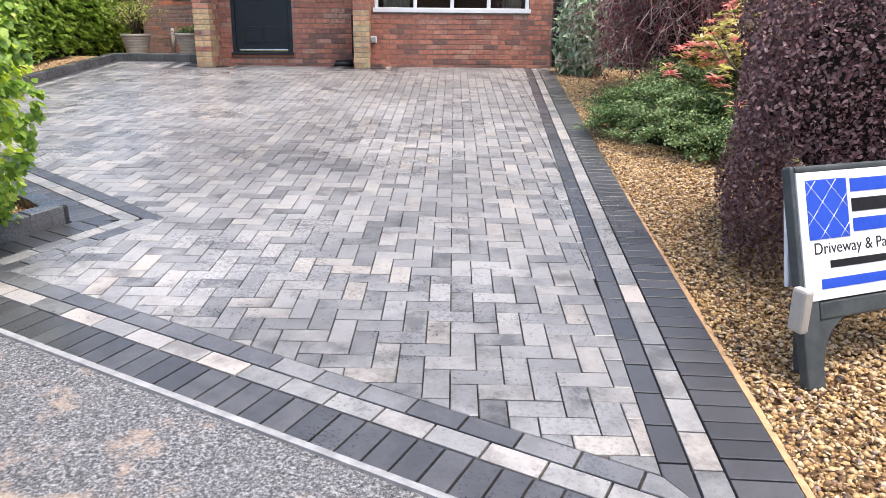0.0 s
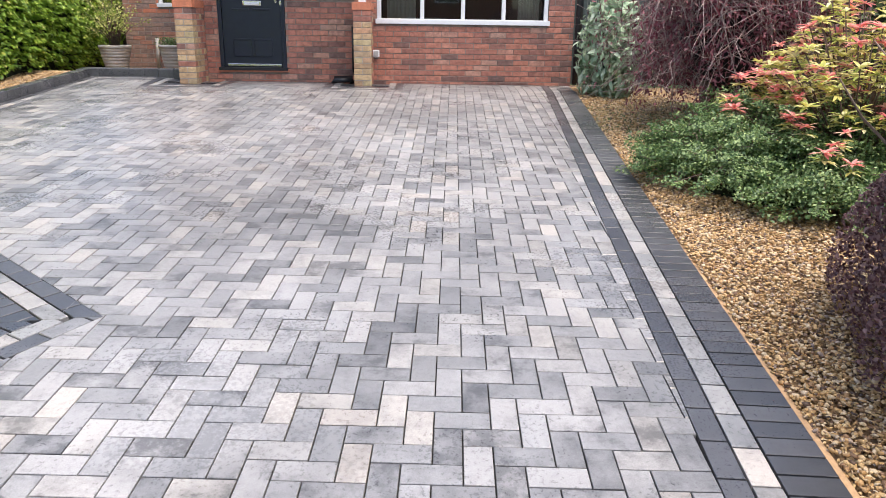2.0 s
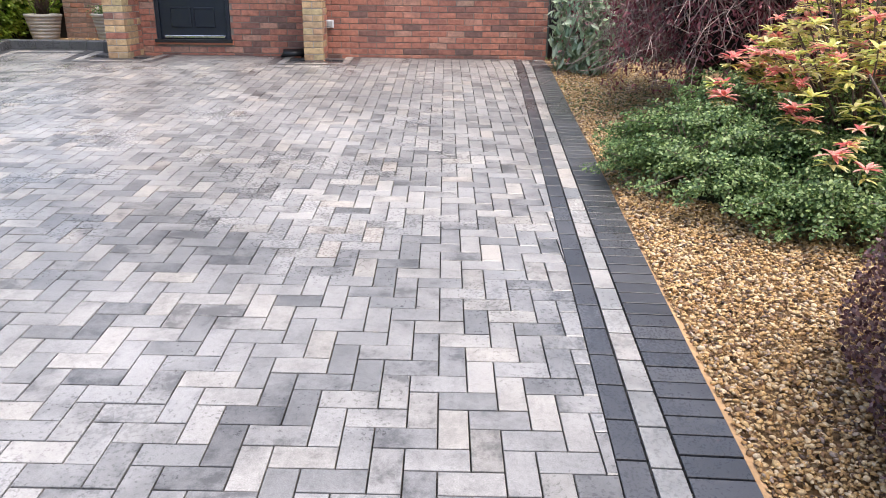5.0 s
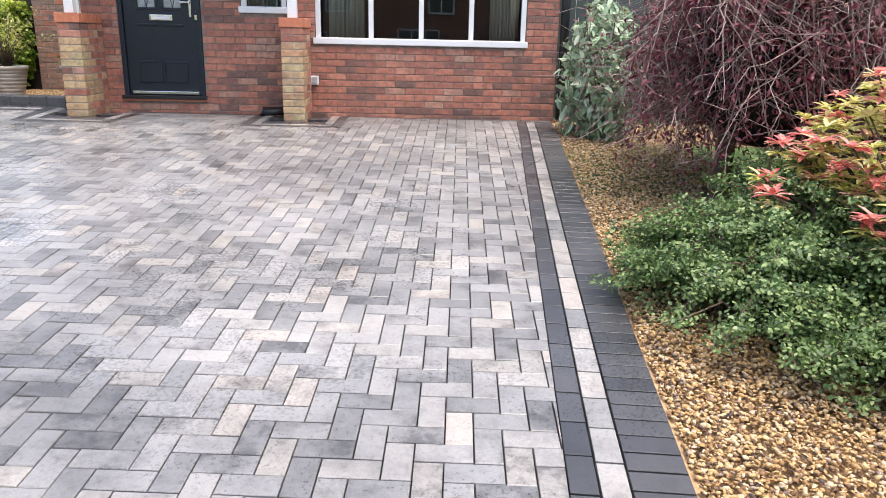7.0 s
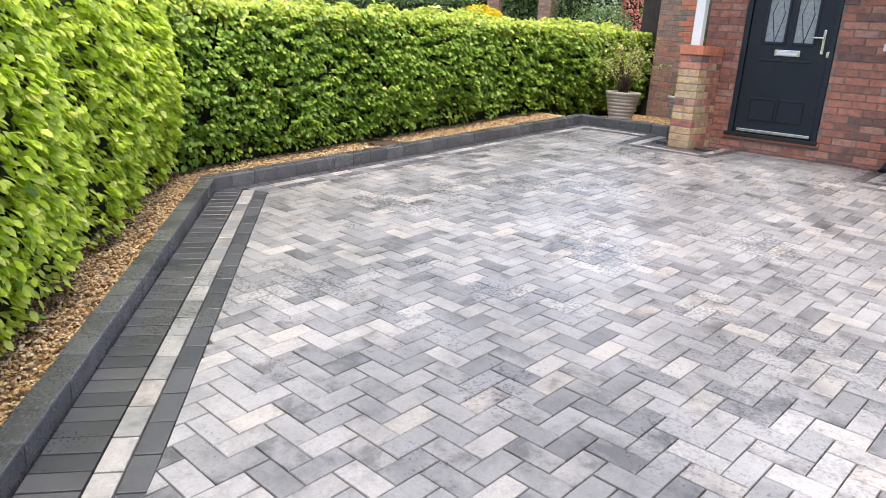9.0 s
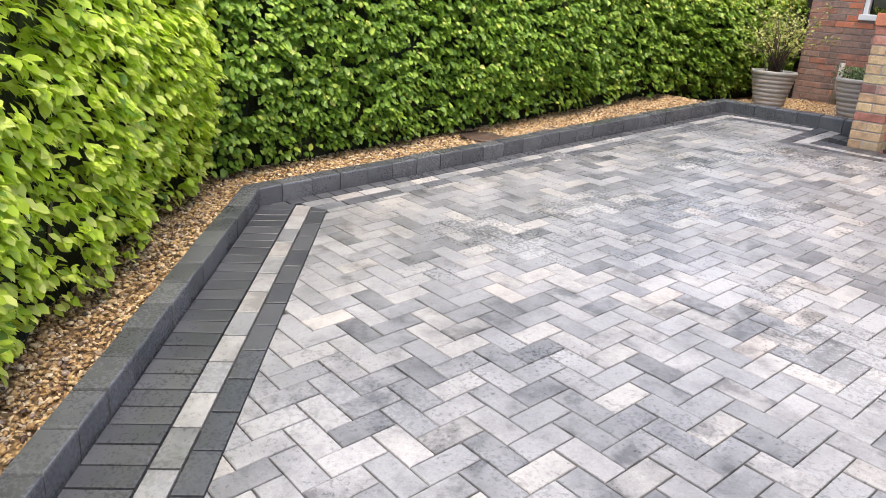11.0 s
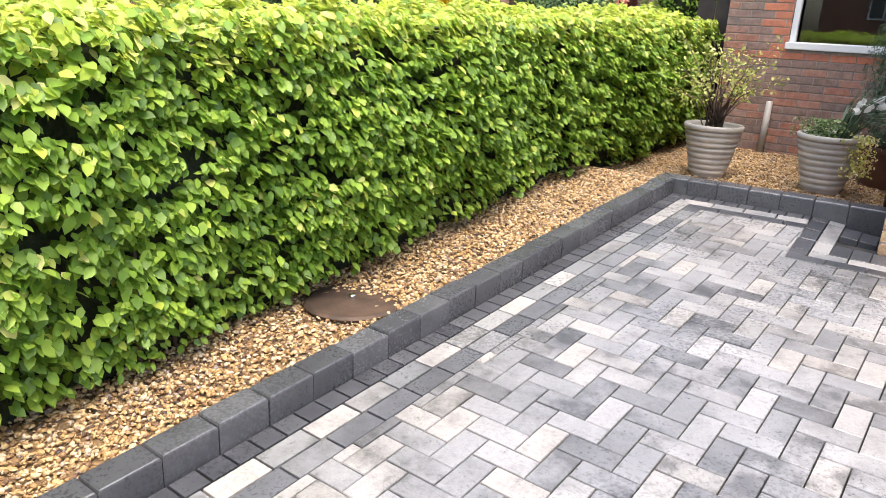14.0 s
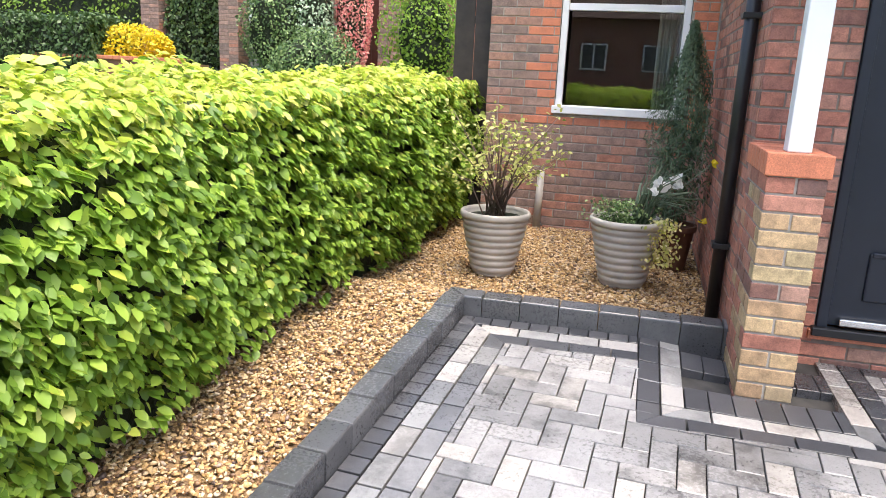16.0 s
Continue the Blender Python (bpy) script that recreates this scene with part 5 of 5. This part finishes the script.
def narcissus(x, y, z):
    s = thing("spring_bulbs", "white narcissus with grey-green blades and low green foliage", "plant", x, y, z - 0.04)
    s.scale = (1.12, 1.12, 1.12)
    g = random.Random(8)
    runs = []
    for k in range(46):
        a, o = g.uniform(-0.9, 1.6), g.uniform(0.1, 0.32)
        b = Vector((0.06 + g.uniform(-.05, .05), g.uniform(-.05, .05), 0))
        e = b + Vector((o * math.cos(a), o * math.sin(a) * 0.6, g.uniform(0.12, 0.34)))
        runs.append(([b, b.lerp(e, .5) + Vector((0, 0, .08)), e, e + Vector((0.05 * math.cos(a), 0, -0.04))], 0.006, 0.002, 4))
    child("blade_tuft", tubes_mesh("blade_tuft", runs, L_BLADE), s, "grey-green strap leaves", "stuff")
    pts = np.array([(g.gauss(-0.04, .08), g.gauss(0, .08), g.uniform(0.0, 0.13)) for _ in range(900)])
    child("foliage", leaf_mesh("foliage", pts, np.tile([0, 0, 1.0], (900, 1)), 0.022, L_COTON, 0.8, 0.1), s, kind="stuff")
    pts = np.array([(0.20 + g.gauss(0, .05), g.gauss(-0.1, .05), g.uniform(-0.22, 0.06)) for _ in range(500)])
    child("trailing_foliage", leaf_mesh("trailing_foliage", pts, np.tile([0.3, -0.5, 0.5], (500, 1)), 0.024, L_PIERIS, 0.8, 0.4), s, "yellow-green trailing leaves", "stuff")
    fl, nn = [], []
    for c in ((0.15, -0.06, 0.27), (0.20, -0.04, 0.24), (0.25, -0.05, 0.29), (0.12, -0.1, 0.22), (0.27, 0.0, 0.25)):
        for k in range(6):
            fl.append(c), nn.append((0.2, -0.8, 0.4))
    child("flowers", leaf_mesh("flowers", np.array(fl) + 0.008 * rng.normal(size=(30, 3)), np.array(nn), 0.05, L_WHITE, 0.35, -0.1), s, "white flower heads")
    fl = np.array([(0.44, 0.1, 0.38)] * 6 + [(0.42, 0.05, 0.04)] * 6)
    child("yellow_flowers", leaf_mesh("yellow_flowers", fl + 0.005 * rng.normal(size=fl.shape), np.tile([0.2, -0.8, 0.3], (12, 1)), 0.035, L_YELLOW, 0.5, 0.0), s, "yellow flower heads")
    child("flower_stems", tubes_mesh("flower_stems", [([(0.1, 0, 0), (0.3, 0.05, 0.25), (0.44, 0.1, 0.38)], 0.004, 0.003, 5), ([(0.1, 0, 0), (0.32, 0.02, 0.1), (0.42, 0.05, 0.04)], 0.004, 0.003, 5)], L_BLADE), s)


_, zr = pot("ribbed_pot", -4.586, 12.83, 0.232, 0.136, 0.43, "pale ribbed stoneware pot on the gravel with an airy shrub")
azalea(-4.586, 12.83, zr)
_, zr = pot("ribbed_pot", -3.725, 12.93, 0.24, 0.143, 0.447, "pale ribbed stoneware pot on the gravel with spring bulbs")
narcissus(-3.725, 12.93, zr)


def conifer():
    x, y = -3.41, 13.70
    z = gz(x, y) + 0.02
    p = thing("terracotta_pot", "brown terracotta pot at the foot of the wall", "plant pot", x, y, z)
    part("body", lathe([(0.12, 0), (0.13, 0.01), (0.17, 0.30), (0.185, 0.30), (0.185, 0.34), (0.165, 0.34), (0.16, 0.31)], 32), speckled("brown_terracotta", (0.10, 0.045, 0.025), (0.15, 0.07, 0.04), 9, 0.7), p)
    s = thing("conifer", "slim upright dark green conifer in a pot", "conifer", x, y, z + 0.3)
    s.scale = (1.1, 1.1, 1.12)
    child("trunk", tubes_mesh("trunk", [([(0, 0, 0), (0.01, 0, 0.8), (0, 0, 1.28)], 0.018, 0.006, 7)], M_BARK), s)
    g = np.random.default_rng(4)
    n = 9500
    t = g.uniform(0, 1, n) ** 0.8
    a = g.uniform(0, 6.28, n)
    rad = 0.19 * np.minimum(1, (1 - t) * 2.2 + 0.06) * np.minimum(1, t * 6 + .35) * (0.45 + 0.55 * g.uniform(0, 1, n)) * (1 + 0.35 * np.sin(a * 3 + t * 9))
    P = np.stack([rad * np.cos(a), rad * np.sin(a), 0.05 + t * 1.27], 1)
    N = np.stack([np.cos(a), np.sin(a), np.full(n, 0.3)], 1)
    child("sprig_growth", leaf_mesh("sprig_growth", P, N, 0.038, L_CONIFER, 0.5, -0.5, SLIM * np.array([0.6, 1, 1])), s, kind="stuff")


conifer()
lid = thing("drain_cover", "round rusty brown metal cover on the gravel under the hedge", "cover", -5.10, 8.95, gz(-5.10, 8.95) + 0.025)
part("disc", lathe([(0.22, 0.0), (0.225, 0.012), (0.21, 0.022), (0.05, 0.03), (0.03, 0.03)], 36), speckled("rusty_steel", (0.045, 0.03, 0.022), (0.12, 0.075, 0.05), 9, 0.65, 60, 0.3, 0.3), lid)
part("knob", lathe([(0.018, 0.03), (0.018, 0.045), (0.01, 0.05)], 12), M_CHROME, lid)


def text_mesh(body, size, mat, m, parent, name, bold=0.0):
    cu = bpy.data.curves.new(name, "FONT")
    cu.body, cu.size, cu.extrude, cu.offset = body, size, 0.0006, bold
    tmp = bpy.data.objects.new(name, cu)
    scene.collection.objects.link(tmp)
    me = bpy.data.meshes.new_from_object(tmp.evaluated_get(bpy.context.evaluated_depsgraph_get()))
    bpy.data.objects.remove(tmp)
    me.materials.clear()
    me.materials.append(mat)
    me.transform(m)
    return child(name, me, parent)


def a_board():
    """A pavement sign: two hinged boards on moulded legs."""
    grey = speckled("scuffed_grey_plastic", (0.035, 0.042, 0.045), (0.075, 0.085, 0.09), 16, 0.5, 30, 0.2)
    white = speckled("sign_white", (0.76, 0.77, 0.80), (0.82, 0.83, 0.85), 5, 0.4)
    blue = speckled("sign_blue", (0.02, 0.07, 0.48), (0.03, 0.09, 0.55), 5, 0.4)
    ink = speckled("sign_black", (0.01, 0.01, 0.012), (0.02, 0.02, 0.022), 5, 0.4)
    s = thing("a_board_sign", "white and blue advertising board on scuffed grey legs", "sign")
    s.matrix_world = pose(1.455, 2.36, gz(1.46, 2.36) - 0.004, 0, 0, 19)
    lean = pose(0, 0, 0, -17, 0, 0)
    # frame: x along the board, z up it, front to -y
    for nm, b in (("leg", (0.0, 0.085, 0.0, 0.38)), ("leg", (0.665, 0.75, 0.0, 0.38)), ("stile", (0.0, 0.022, 0.462, 0.905)), ("stile", (0.728, 0.75, 0.462, 0.905)), ("top_rail", (0.022, 0.728, 0.882, 0.905)), ("bottom_rail", (0.088, 0.662, 0.33, 0.40))):
        part(nm, box(b[0], b[1], 0.0, 0.045, b[2], b[3], 0.008, lean if nm == "leg" else lean @ Matrix.Translation((0, 0, -0.08))), grey, s)
    lean = lean @ Matrix.Translation((0, 0, -0.08))
    bm = bmesh.new()
    pts = [(0.085, 0.33), (0.085, 0.16), (0.105, 0.24), (0.14, 0.29), (0.20, 0.33)]
    f = [bm.verts.new(lean @ Vector((x, 0.005, z))) for x, z in pts]
    g = [bm.verts.new(lean @ Vector((x, 0.040, z))) for x, z in pts]
    bm.faces.new(f), bm.faces.new(g[::-1])
    for i in range(5):
        bm.faces.new((f[i], g[i], g[(i + 1) % 5], f[(i + 1) % 5]))
    part("gusset", bm, grey, s, "curved grey gusset under the board")
    part("panel", box(0.022, 0.728, -0.004, 0.006, 0.405, 0.88, 0.002, lean), white, s, "white printed panel")
    back = pose(0, 0.13, 0, -11, 0, 0)
    part("rear_leg", box(0.07, 0.12, -0.02, 0.02, 0.0, 0.34, 0.008, back), grey, s)
    part("rear_leg", box(0.63, 0.68, -0.02, 0.02, 0.0, 0.34, 0.008, back), grey, s)
    part("rear_panel", box(0.02, 0.73, -0.01, 0.01, 0.344, 0.78, 0.004, back), white, s)
    part("ballast_foot", box(-0.022, 0.018, 0.06, 0.13, 0.20, 0.37, 0.012), M_POT, s, "pale plastic ballast block")
    part("stretcher", box(0.05, 0.70, 0.16, 0.20, 0.24, 0.27, 0.006), grey, s)
    face = lean @ pose(0, -0.0045, 0, 90, 0, 0)
    # blue mark of a herringbone: plain shape
    part("mark", box(0.06, 0.26, -0.0062, -0.0042, 0.63, 0.85, 0.0, lean), blue, s, "blue square mark with white herringbone lines")
    runs = []
    for k in range(5):
        for j in range(4):
            cx, cz = 0.06 + 0.05 * k, 0.63 + 0.055 * j
            dx = 0.048 * (1 if (k + j) % 2 else -1)
            x0, z0, x1, z1 = cx, cz, cx + dx, cz + 0.052
            if 0.059 < x1 < 0.261 and z1 < 0.851:
                runs.append(([lean @ Vector((x0, -0.0065, z0)), lean @ Vector((x1, -0.0065, z1))], 0.0013, 0.0013, 4))
    child("mark_lines", tubes_mesh("mark_lines", runs, white), s, "white lines of the mark", "stuff")
    # heading drawn as plain bars
    for z, mt in ((0.795, blue), (0.72, ink), (0.645, blue)):
        part("heading_bar", box(0.28, 0.28 + (0.40 if mt is blue else 0.34), -0.006, -0.0042, z, z + 0.05, 0.0, lean), mt, s, "bold heading block")
    text_mesh("Driveway & Pat", 0.062, ink, face @ Matrix.Translation((0.075, 0.575, 0)), s, "strapline")
    part("phone_bar", box(0.15, 0.55, -0.006, -0.0042, 0.52, 0.548, 0.0, lean), ink, s, "printed bar")
    part("web_bar", box(0.10, 0.65, -0.006, -0.0042, 0.445, 0.482, 0.0, lean), blue, s, "blue printed bar")


a_board()

# ---------------------------------------------------------------- beyond the hedge
def base_z(x, y):
    return gz(max(-6, min(6, x)), max(-8, min(24, y))) - 0.08


def block_hedge(name, x0, x1, y0, y1, top, n, leaf, mat, label):
    z0 = base_z((x0 + x1) / 2, (y0 + y1) / 2)
    h = thing(name, label, "hedge", (x0 + x1) / 2, (y0 + y1) / 2, z0)
    w, d, t = (x1 - x0) / 2, (y1 - y0) / 2, top - z0
    # near-black box that paints the shade behind the leaves
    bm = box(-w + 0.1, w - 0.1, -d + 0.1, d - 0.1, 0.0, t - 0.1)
    part("shade_core", bm, M_CORE, h, "near-black filler for the shaded depth inside the hedge")
    P, N = [], []
    for nx, ny, nz, frac in ((0, -1, 0, .35), (1, 0, 0, .3), (-1, 0, 0, .05), (0, 0, 1, .3)):
        k = int(n * frac)
        a, b, e = rng.uniform(-1, 1, k), rng.uniform(0, 1, k), rng.exponential(0.05, k) - 0.04
        lump = 0.05 * np.sin(a * 9) + 0.04 * np.sin(b * 11 + a * 4)
        if nz:
            P.append(np.stack([a * w, rng.uniform(-1, 1, k) * d, t - e + lump], 1))
        elif ny:
            P.append(np.stack([a * w, -d + e - lump, b * t], 1))
        else:
            P.append(np.stack([nx * (w - e + lump), a * d, b * t], 1))
        N.append(np.tile([nx, ny, nz + 0.3], (k, 1)).astype(float))
    child("leaves", leaf_mesh("leaves", np.concatenate(P), np.concatenate(N), leaf, mat, 0.7, 0.3), h, kind="stuff")


def gate_pier(x, y, top, label, w=0.45):
    z0 = base_z(x, y)
    p = thing("gate_pier", label, "brick pier", x, y, z0, "boundary piers")
    m = speckled("pier_mortar", (0.16, 0.12, 0.10), (0.22, 0.17, 0.14), 20, 0.9)
    part("mortar_core", box(-w / 2 + 0.006, w / 2 - 0.006, -w / 2 + 0.006, w / 2 - 0.006, 0, top - z0 - 0.06), m, p)
    vs, fs = [], []
    for r in range(int((top - z0 - 0.06) / 0.075)):
        for side in range(4):
            for k in (0, 1):
                v, f = brick_shape(0.215, 0.02, 0.065)
                mm = pose(0, 0, 0, 0, 0, 90 * side) @ pose((k - 0.5) * 0.225 + (0.0 if r % 2 else 0.0), -w / 2, 0.04 + r * 0.075)
                fs += [tuple(i + len(vs) for i in q) for q in f]
                vs += [mm @ Vector(q) for q in v]
    child("brickwork", mesh_of("brickwork", vs, fs, M_BROWN_J), p, kind="stuff")
    part("cap", box(-w / 2 - 0.04, w / 2 + 0.04, -w / 2 - 0.04, w / 2 + 0.04, top - z0 - 0.06, top - z0, 0.01), m, p, "stone cap")


block_hedge("privet_hedge", -20.0, -14.6, 21.0, 22.2, 2.92, 9000, 0.09, L_FAR, "clipped dark privet hedge beyond the front garden")
block_hedge("ivy_hedge", -14.0, -12.5, 22.6, 23.4, 4.4, 7000, 0.09, L_FAR, "tall ivy-green clipped hedge between brick piers")
block_hedge("garden_hedge", -24.0, -14.6, 23.0, 24.0, 3.7, 9000, 0.09, L_HEDGE, "mid-green hedge behind the privet")
gate_pier(-14.3, 22.7, 4.6, "brown brick boundary pier")
gate_pier(-12.2, 22.4, 4.6, "brown brick boundary pier")
bed = thing("raised_bed", "low brick-edged raised bed with yellow flowers", "raised bed", -14.2, 21.3, base_z(-14.2, 21.3))
for k in range(7):
    part("coping", box(-2.0 + k * 0.5, -1.51 + k * 0.5, -0.2, 0.1, 0.62, 0.70, 0.01), M_ORANGE, bed)
part("bed_wall", box(-2.0, 1.5, -0.15, 0.08, 0, 0.62), speckled("bed_brick", (0.2, 0.09, 0.06), (0.3, 0.14, 0.1), 9, 0.9), bed)
part("soil", box(-2.0, 1.5, 0.08, 0.9, 0, 0.6), M_SOIL, bed)
fl = thing("yellow_flower_bed", "low mound of bright yellow flowers", "flowers", -14.1, 21.65, base_z(-14.1, 21.6) + 0.58)
P_, N_ = blob_points(4500, (0, 0, 0.22), (1.15, 0.4, 0.46), 1, 0.4, 0.3, 17)
P_ = P_[P_[:, 2] > 0]
child("flower_heads", leaf_mesh("flower_heads", P_, np.tile([0, -0.5, 0.8], (len(P_), 1)), 0.075, L_YELLOW, 0.8, 0.0), fl, kind="stuff")
for sx, sy, sr, sh, mt, lab, sd in ((-11.2, 22.3, 0.7, 1.3, L_COTON, "rounded green garden shrub", 41), (-10.5, 22.6, 0.6, 1.5, L_LAUREL, "pale green garden shrub", 42), (-9.75, 22.9, 0.45, 1.5, L_RED, "bright red-leaved garden shrub", 43), (-10.1, 21.8, 0.9, 0.7, L_COTON, "low spreading green garden shrub", 45), (-7.45, 20.6, 0.62, 1.25, L_HEDGE, "bright yellow-green rounded shrub by the fence", 44), (-8.75, 23.2, 0.25, 0.35, L_COTON, "small clipped green shrub", 46)):
    zc = base_z(sx, sy)
    sh_ob = thing("garden_shrub", lab, "shrub", sx, sy, zc)
    P_, N_ = blob_points(6500, (0, 0, sh), (sr, sr, sh), 1, 0.45, 0.35, sd)
    child("leaves", leaf_mesh("leaves", P_, N_, 0.065, mt, 0.8, 0.2), sh_ob, kind="stuff")
    # near-black filler in place of the shade inside the crown
    core_blob("shade_core", (0, 0, sh), (sr, sr, sh), sh_ob, M_CORE, 0.7, sd)
fence("timber_gate", (-9.72, 23.6), (-9.25, 23.6), base_z(-9.5, 23.6), 4.2, "dark red stained timber gate between brick piers", M_REDWOOD, 0.12)
fence("timber_gate", (-8.98, 23.6), (-8.55, 23.6), base_z(-8.8, 23.6), 4.2, "dark red stained timber gate between brick piers", M_REDWOOD, 0.12)
gate_pier(-9.08, 23.5, 4.4, "narrow buff brick gate pier", 0.45)


def far_house(name, x0, x1, y0, y1, top, label, wins, facing):
    """A neighbouring brick house: walls, pitched roof, framed windows. facing: the way its window wall looks."""
    zc = base_z(x0, y0)
    h = thing(name, label, "house", x0, y0, zc)
    W, D, T = x1 - x0, y1 - y0, top - zc
    m, ns, ls, b = material("far_brickwork")
    br = ns.new("ShaderNodeTexBrick")
    tc = ns.new("ShaderNodeTexCoord")
    mp = ns.new("ShaderNodeMapping")
    mp.inputs["Rotation"].default_value = (radians(90), 0, radians(90 if facing == "+x" else 0))
    ls.new(tc.outputs["Object"], mp.inputs[0]), ls.new(mp.outputs[0], br.inputs["Vector"])
    for k, c in (("Color1", (0.25, 0.10, 0.07)), ("Color2", (0.34, 0.14, 0.09)), ("Mortar", (0.28, 0.22, 0.18))):
        br.inputs[k].default_value = (*c, 1)
    br.inputs["Scale"].default_value, br.inputs["Mortar Size"].default_value = 4.4, 0.02
    ls.new(br.outputs[0], b.inputs["Base Color"])
    b.inputs["Roughness"].default_value = 0.9
    part("wall", box(0, W, 0, D, 0, T), m, h)
    bm = bmesh.new()
    long_x = W > D
    e = 0.35
    pts = [(-e, -e, T), (W + e, -e, T), (W + e, D + e, T), (-e, D + e, T)]
    ridge = [(-e, D / 2, T + D * 0.4), (W + e, D / 2, T + D * 0.4)] if long_x else [(W / 2, -e, T + W * 0.4), (W / 2, D + e, T + W * 0.4)]
    v = [bm.verts.new(p) for p in pts + ridge]
    for f in ((0, 1, 5, 4), (2, 3, 4, 5), (3, 0, 4), (1, 2, 5), (3, 2, 1, 0)) if long_x else ((0, 4, 5, 3), (1, 2, 5, 4), (0, 1, 4), (2, 3, 5), (3, 2, 1, 0)):
        bm.faces.new([v[i] for i in f])
    part("roof", bm, speckled("far_roof_tile", (0.09, 0.055, 0.045), (0.15, 0.085, 0.065), 4, 0.85), h, "brown tiled roof")
    for a, b_, c, d in wins:
        if facing == "+x":
            q = lambda u0, u1, o0, o1, z0, z1: box(W + o0, W + o1, u0, u1, z0, z1)
        else:
            q = lambda u0, u1, o0, o1, z0, z1: box(u0, u1, (D - 0) + o0, (D - 0) + o1, z0, z1)
        w = part("window", q(a, b_, 0.004, 0.03, c, d), M_ROOM, h, "white framed window with dark glass")
        n = max(1, round((b_ - a) / 0.6))
        for k in range(n + 1):
            u = a + (b_ - a) * k / n
            child("frame_bar", from_bm("frame_bar", q(u - 0.04, u + 0.04, 0.032, 0.07, c - 0.04, d + 0.04), M_WHITE), w)
        for z in (c, d):
            child("frame_bar", from_bm("frame_bar", q(a + 0.04, b_ - 0.04, 0.032, 0.07, z - 0.04, z + 0.04), M_WHITE), w)


far_house("neighbour_house", -34, -27, 13.5, 24.5, 6.0, "far red brick house with white framed windows", [(1.5, 4.5, 1.2, 2.4), (6.0, 7.2, 1.2, 2.4), (8.6, 10.2, 1.2, 2.4)], "+x")
far_house("brick_house", -9.0, -6.4, 25.5, 31.0, 5.4, "brown brick house at the end of the path", [], "+x")
far_house("opposite_house", -9.0, 5.0, -24.0, -17.0, 5.2, "red brick house across the road with white windows", [(2.0, 3.2, 3.4, 4.6), (5.0, 6.2, 3.4, 4.6), (8.5, 10.5, 1.2, 2.6), (3.0, 5.0, 1.0, 2.4), (10.0, 11.2, 3.4, 4.6)], "+y")
block_hedge("opposite_hedge", -9.0, 6.0, -15.6, -14.6, 0.9, 5000, 0.11, L_FAR, "dark green hedge across the road")
block_hedge("far_hedge", -26.0, -19.0, 10.0, 11.5, 2.75, 6000, 0.10, L_FAR, "dark clipped hedge across the neighbouring drive")
post = thing("lamp_column", "slim grey lamp column beyond the hedge", "lamp post", -16.5, 18.5, base_z(-16.5, 18.5))
child("column", tubes_mesh("column", [([(0, 0, 0), (0, 0, 1.2)], 0.09, 0.08, 10), ([(0, 0, 1.2), (0, 0, 5.0)], 0.055, 0.04, 10)], speckled("galvanised_steel", (0.35, 0.38, 0.40), (0.45, 0.48, 0.5), 5, 0.5)), post)
part("lantern", box(-0.12, 0.5, -0.12, 0.12, 4.95, 5.08, 0.03), M_POT, post)
# ---------------------------------------------------------------- pieces of the drive and beds
kerb_stones()
borders()
herringbone()
ROUT = out_chain(0.41)
plate("haunching", [ROUT[0], ROUT[1], (ROUT[1][0] + 0.026, ROUT[1][1]), (ROUT[0][0] + 0.026, ROUT[0][1])], -0.006, M_SAND, "orange sand haunching along the block edge", "edging")
gravel("gravel_right", [(ROUT[0][0] + 0.02, 12.0), (ROUT[1][0] + 0.02, ROUT[1][1] - 0.1), (4.9, -0.3), (4.9, 12.0)], 5600, "golden brown gravel bed beside the drive", -0.012, lambda x, y: (x < 3.2) & (y > 1.0) & ((y < 8.5) | (rng.uniform(0, 1, len(x)) < 0.5)))
KB = out_chain(0.407 + KERB_W - 0.01)
BACK = 11.87
gravel("gravel_left", [KB[5], KB[4], KB[3], KB[2], (-2.9, 3.5), (-3.0, 4.2), (-5.0, 5.9), (-5.75, 6.5), (-5.7, BACK), (-3.17, BACK), (-3.17, KB[5][1])], 5600, "golden brown gravel strip between kerb and hedge", 0.035)
gravel("gravel_slope", [(-5.7, BACK), (-5.7, BACK + 0.43), (-3.17, BACK + 0.43), (-3.17, BACK)], 5600, "golden brown gravel falling behind the kerb", 0.025)
gravel("gravel_back", [(-5.7, BACK + 0.43), (-5.7, WING_Y), (-3.17, WING_Y), (-3.17, BACK + 0.43)], 5600, "golden brown gravel round the pots by the house", 0.022)
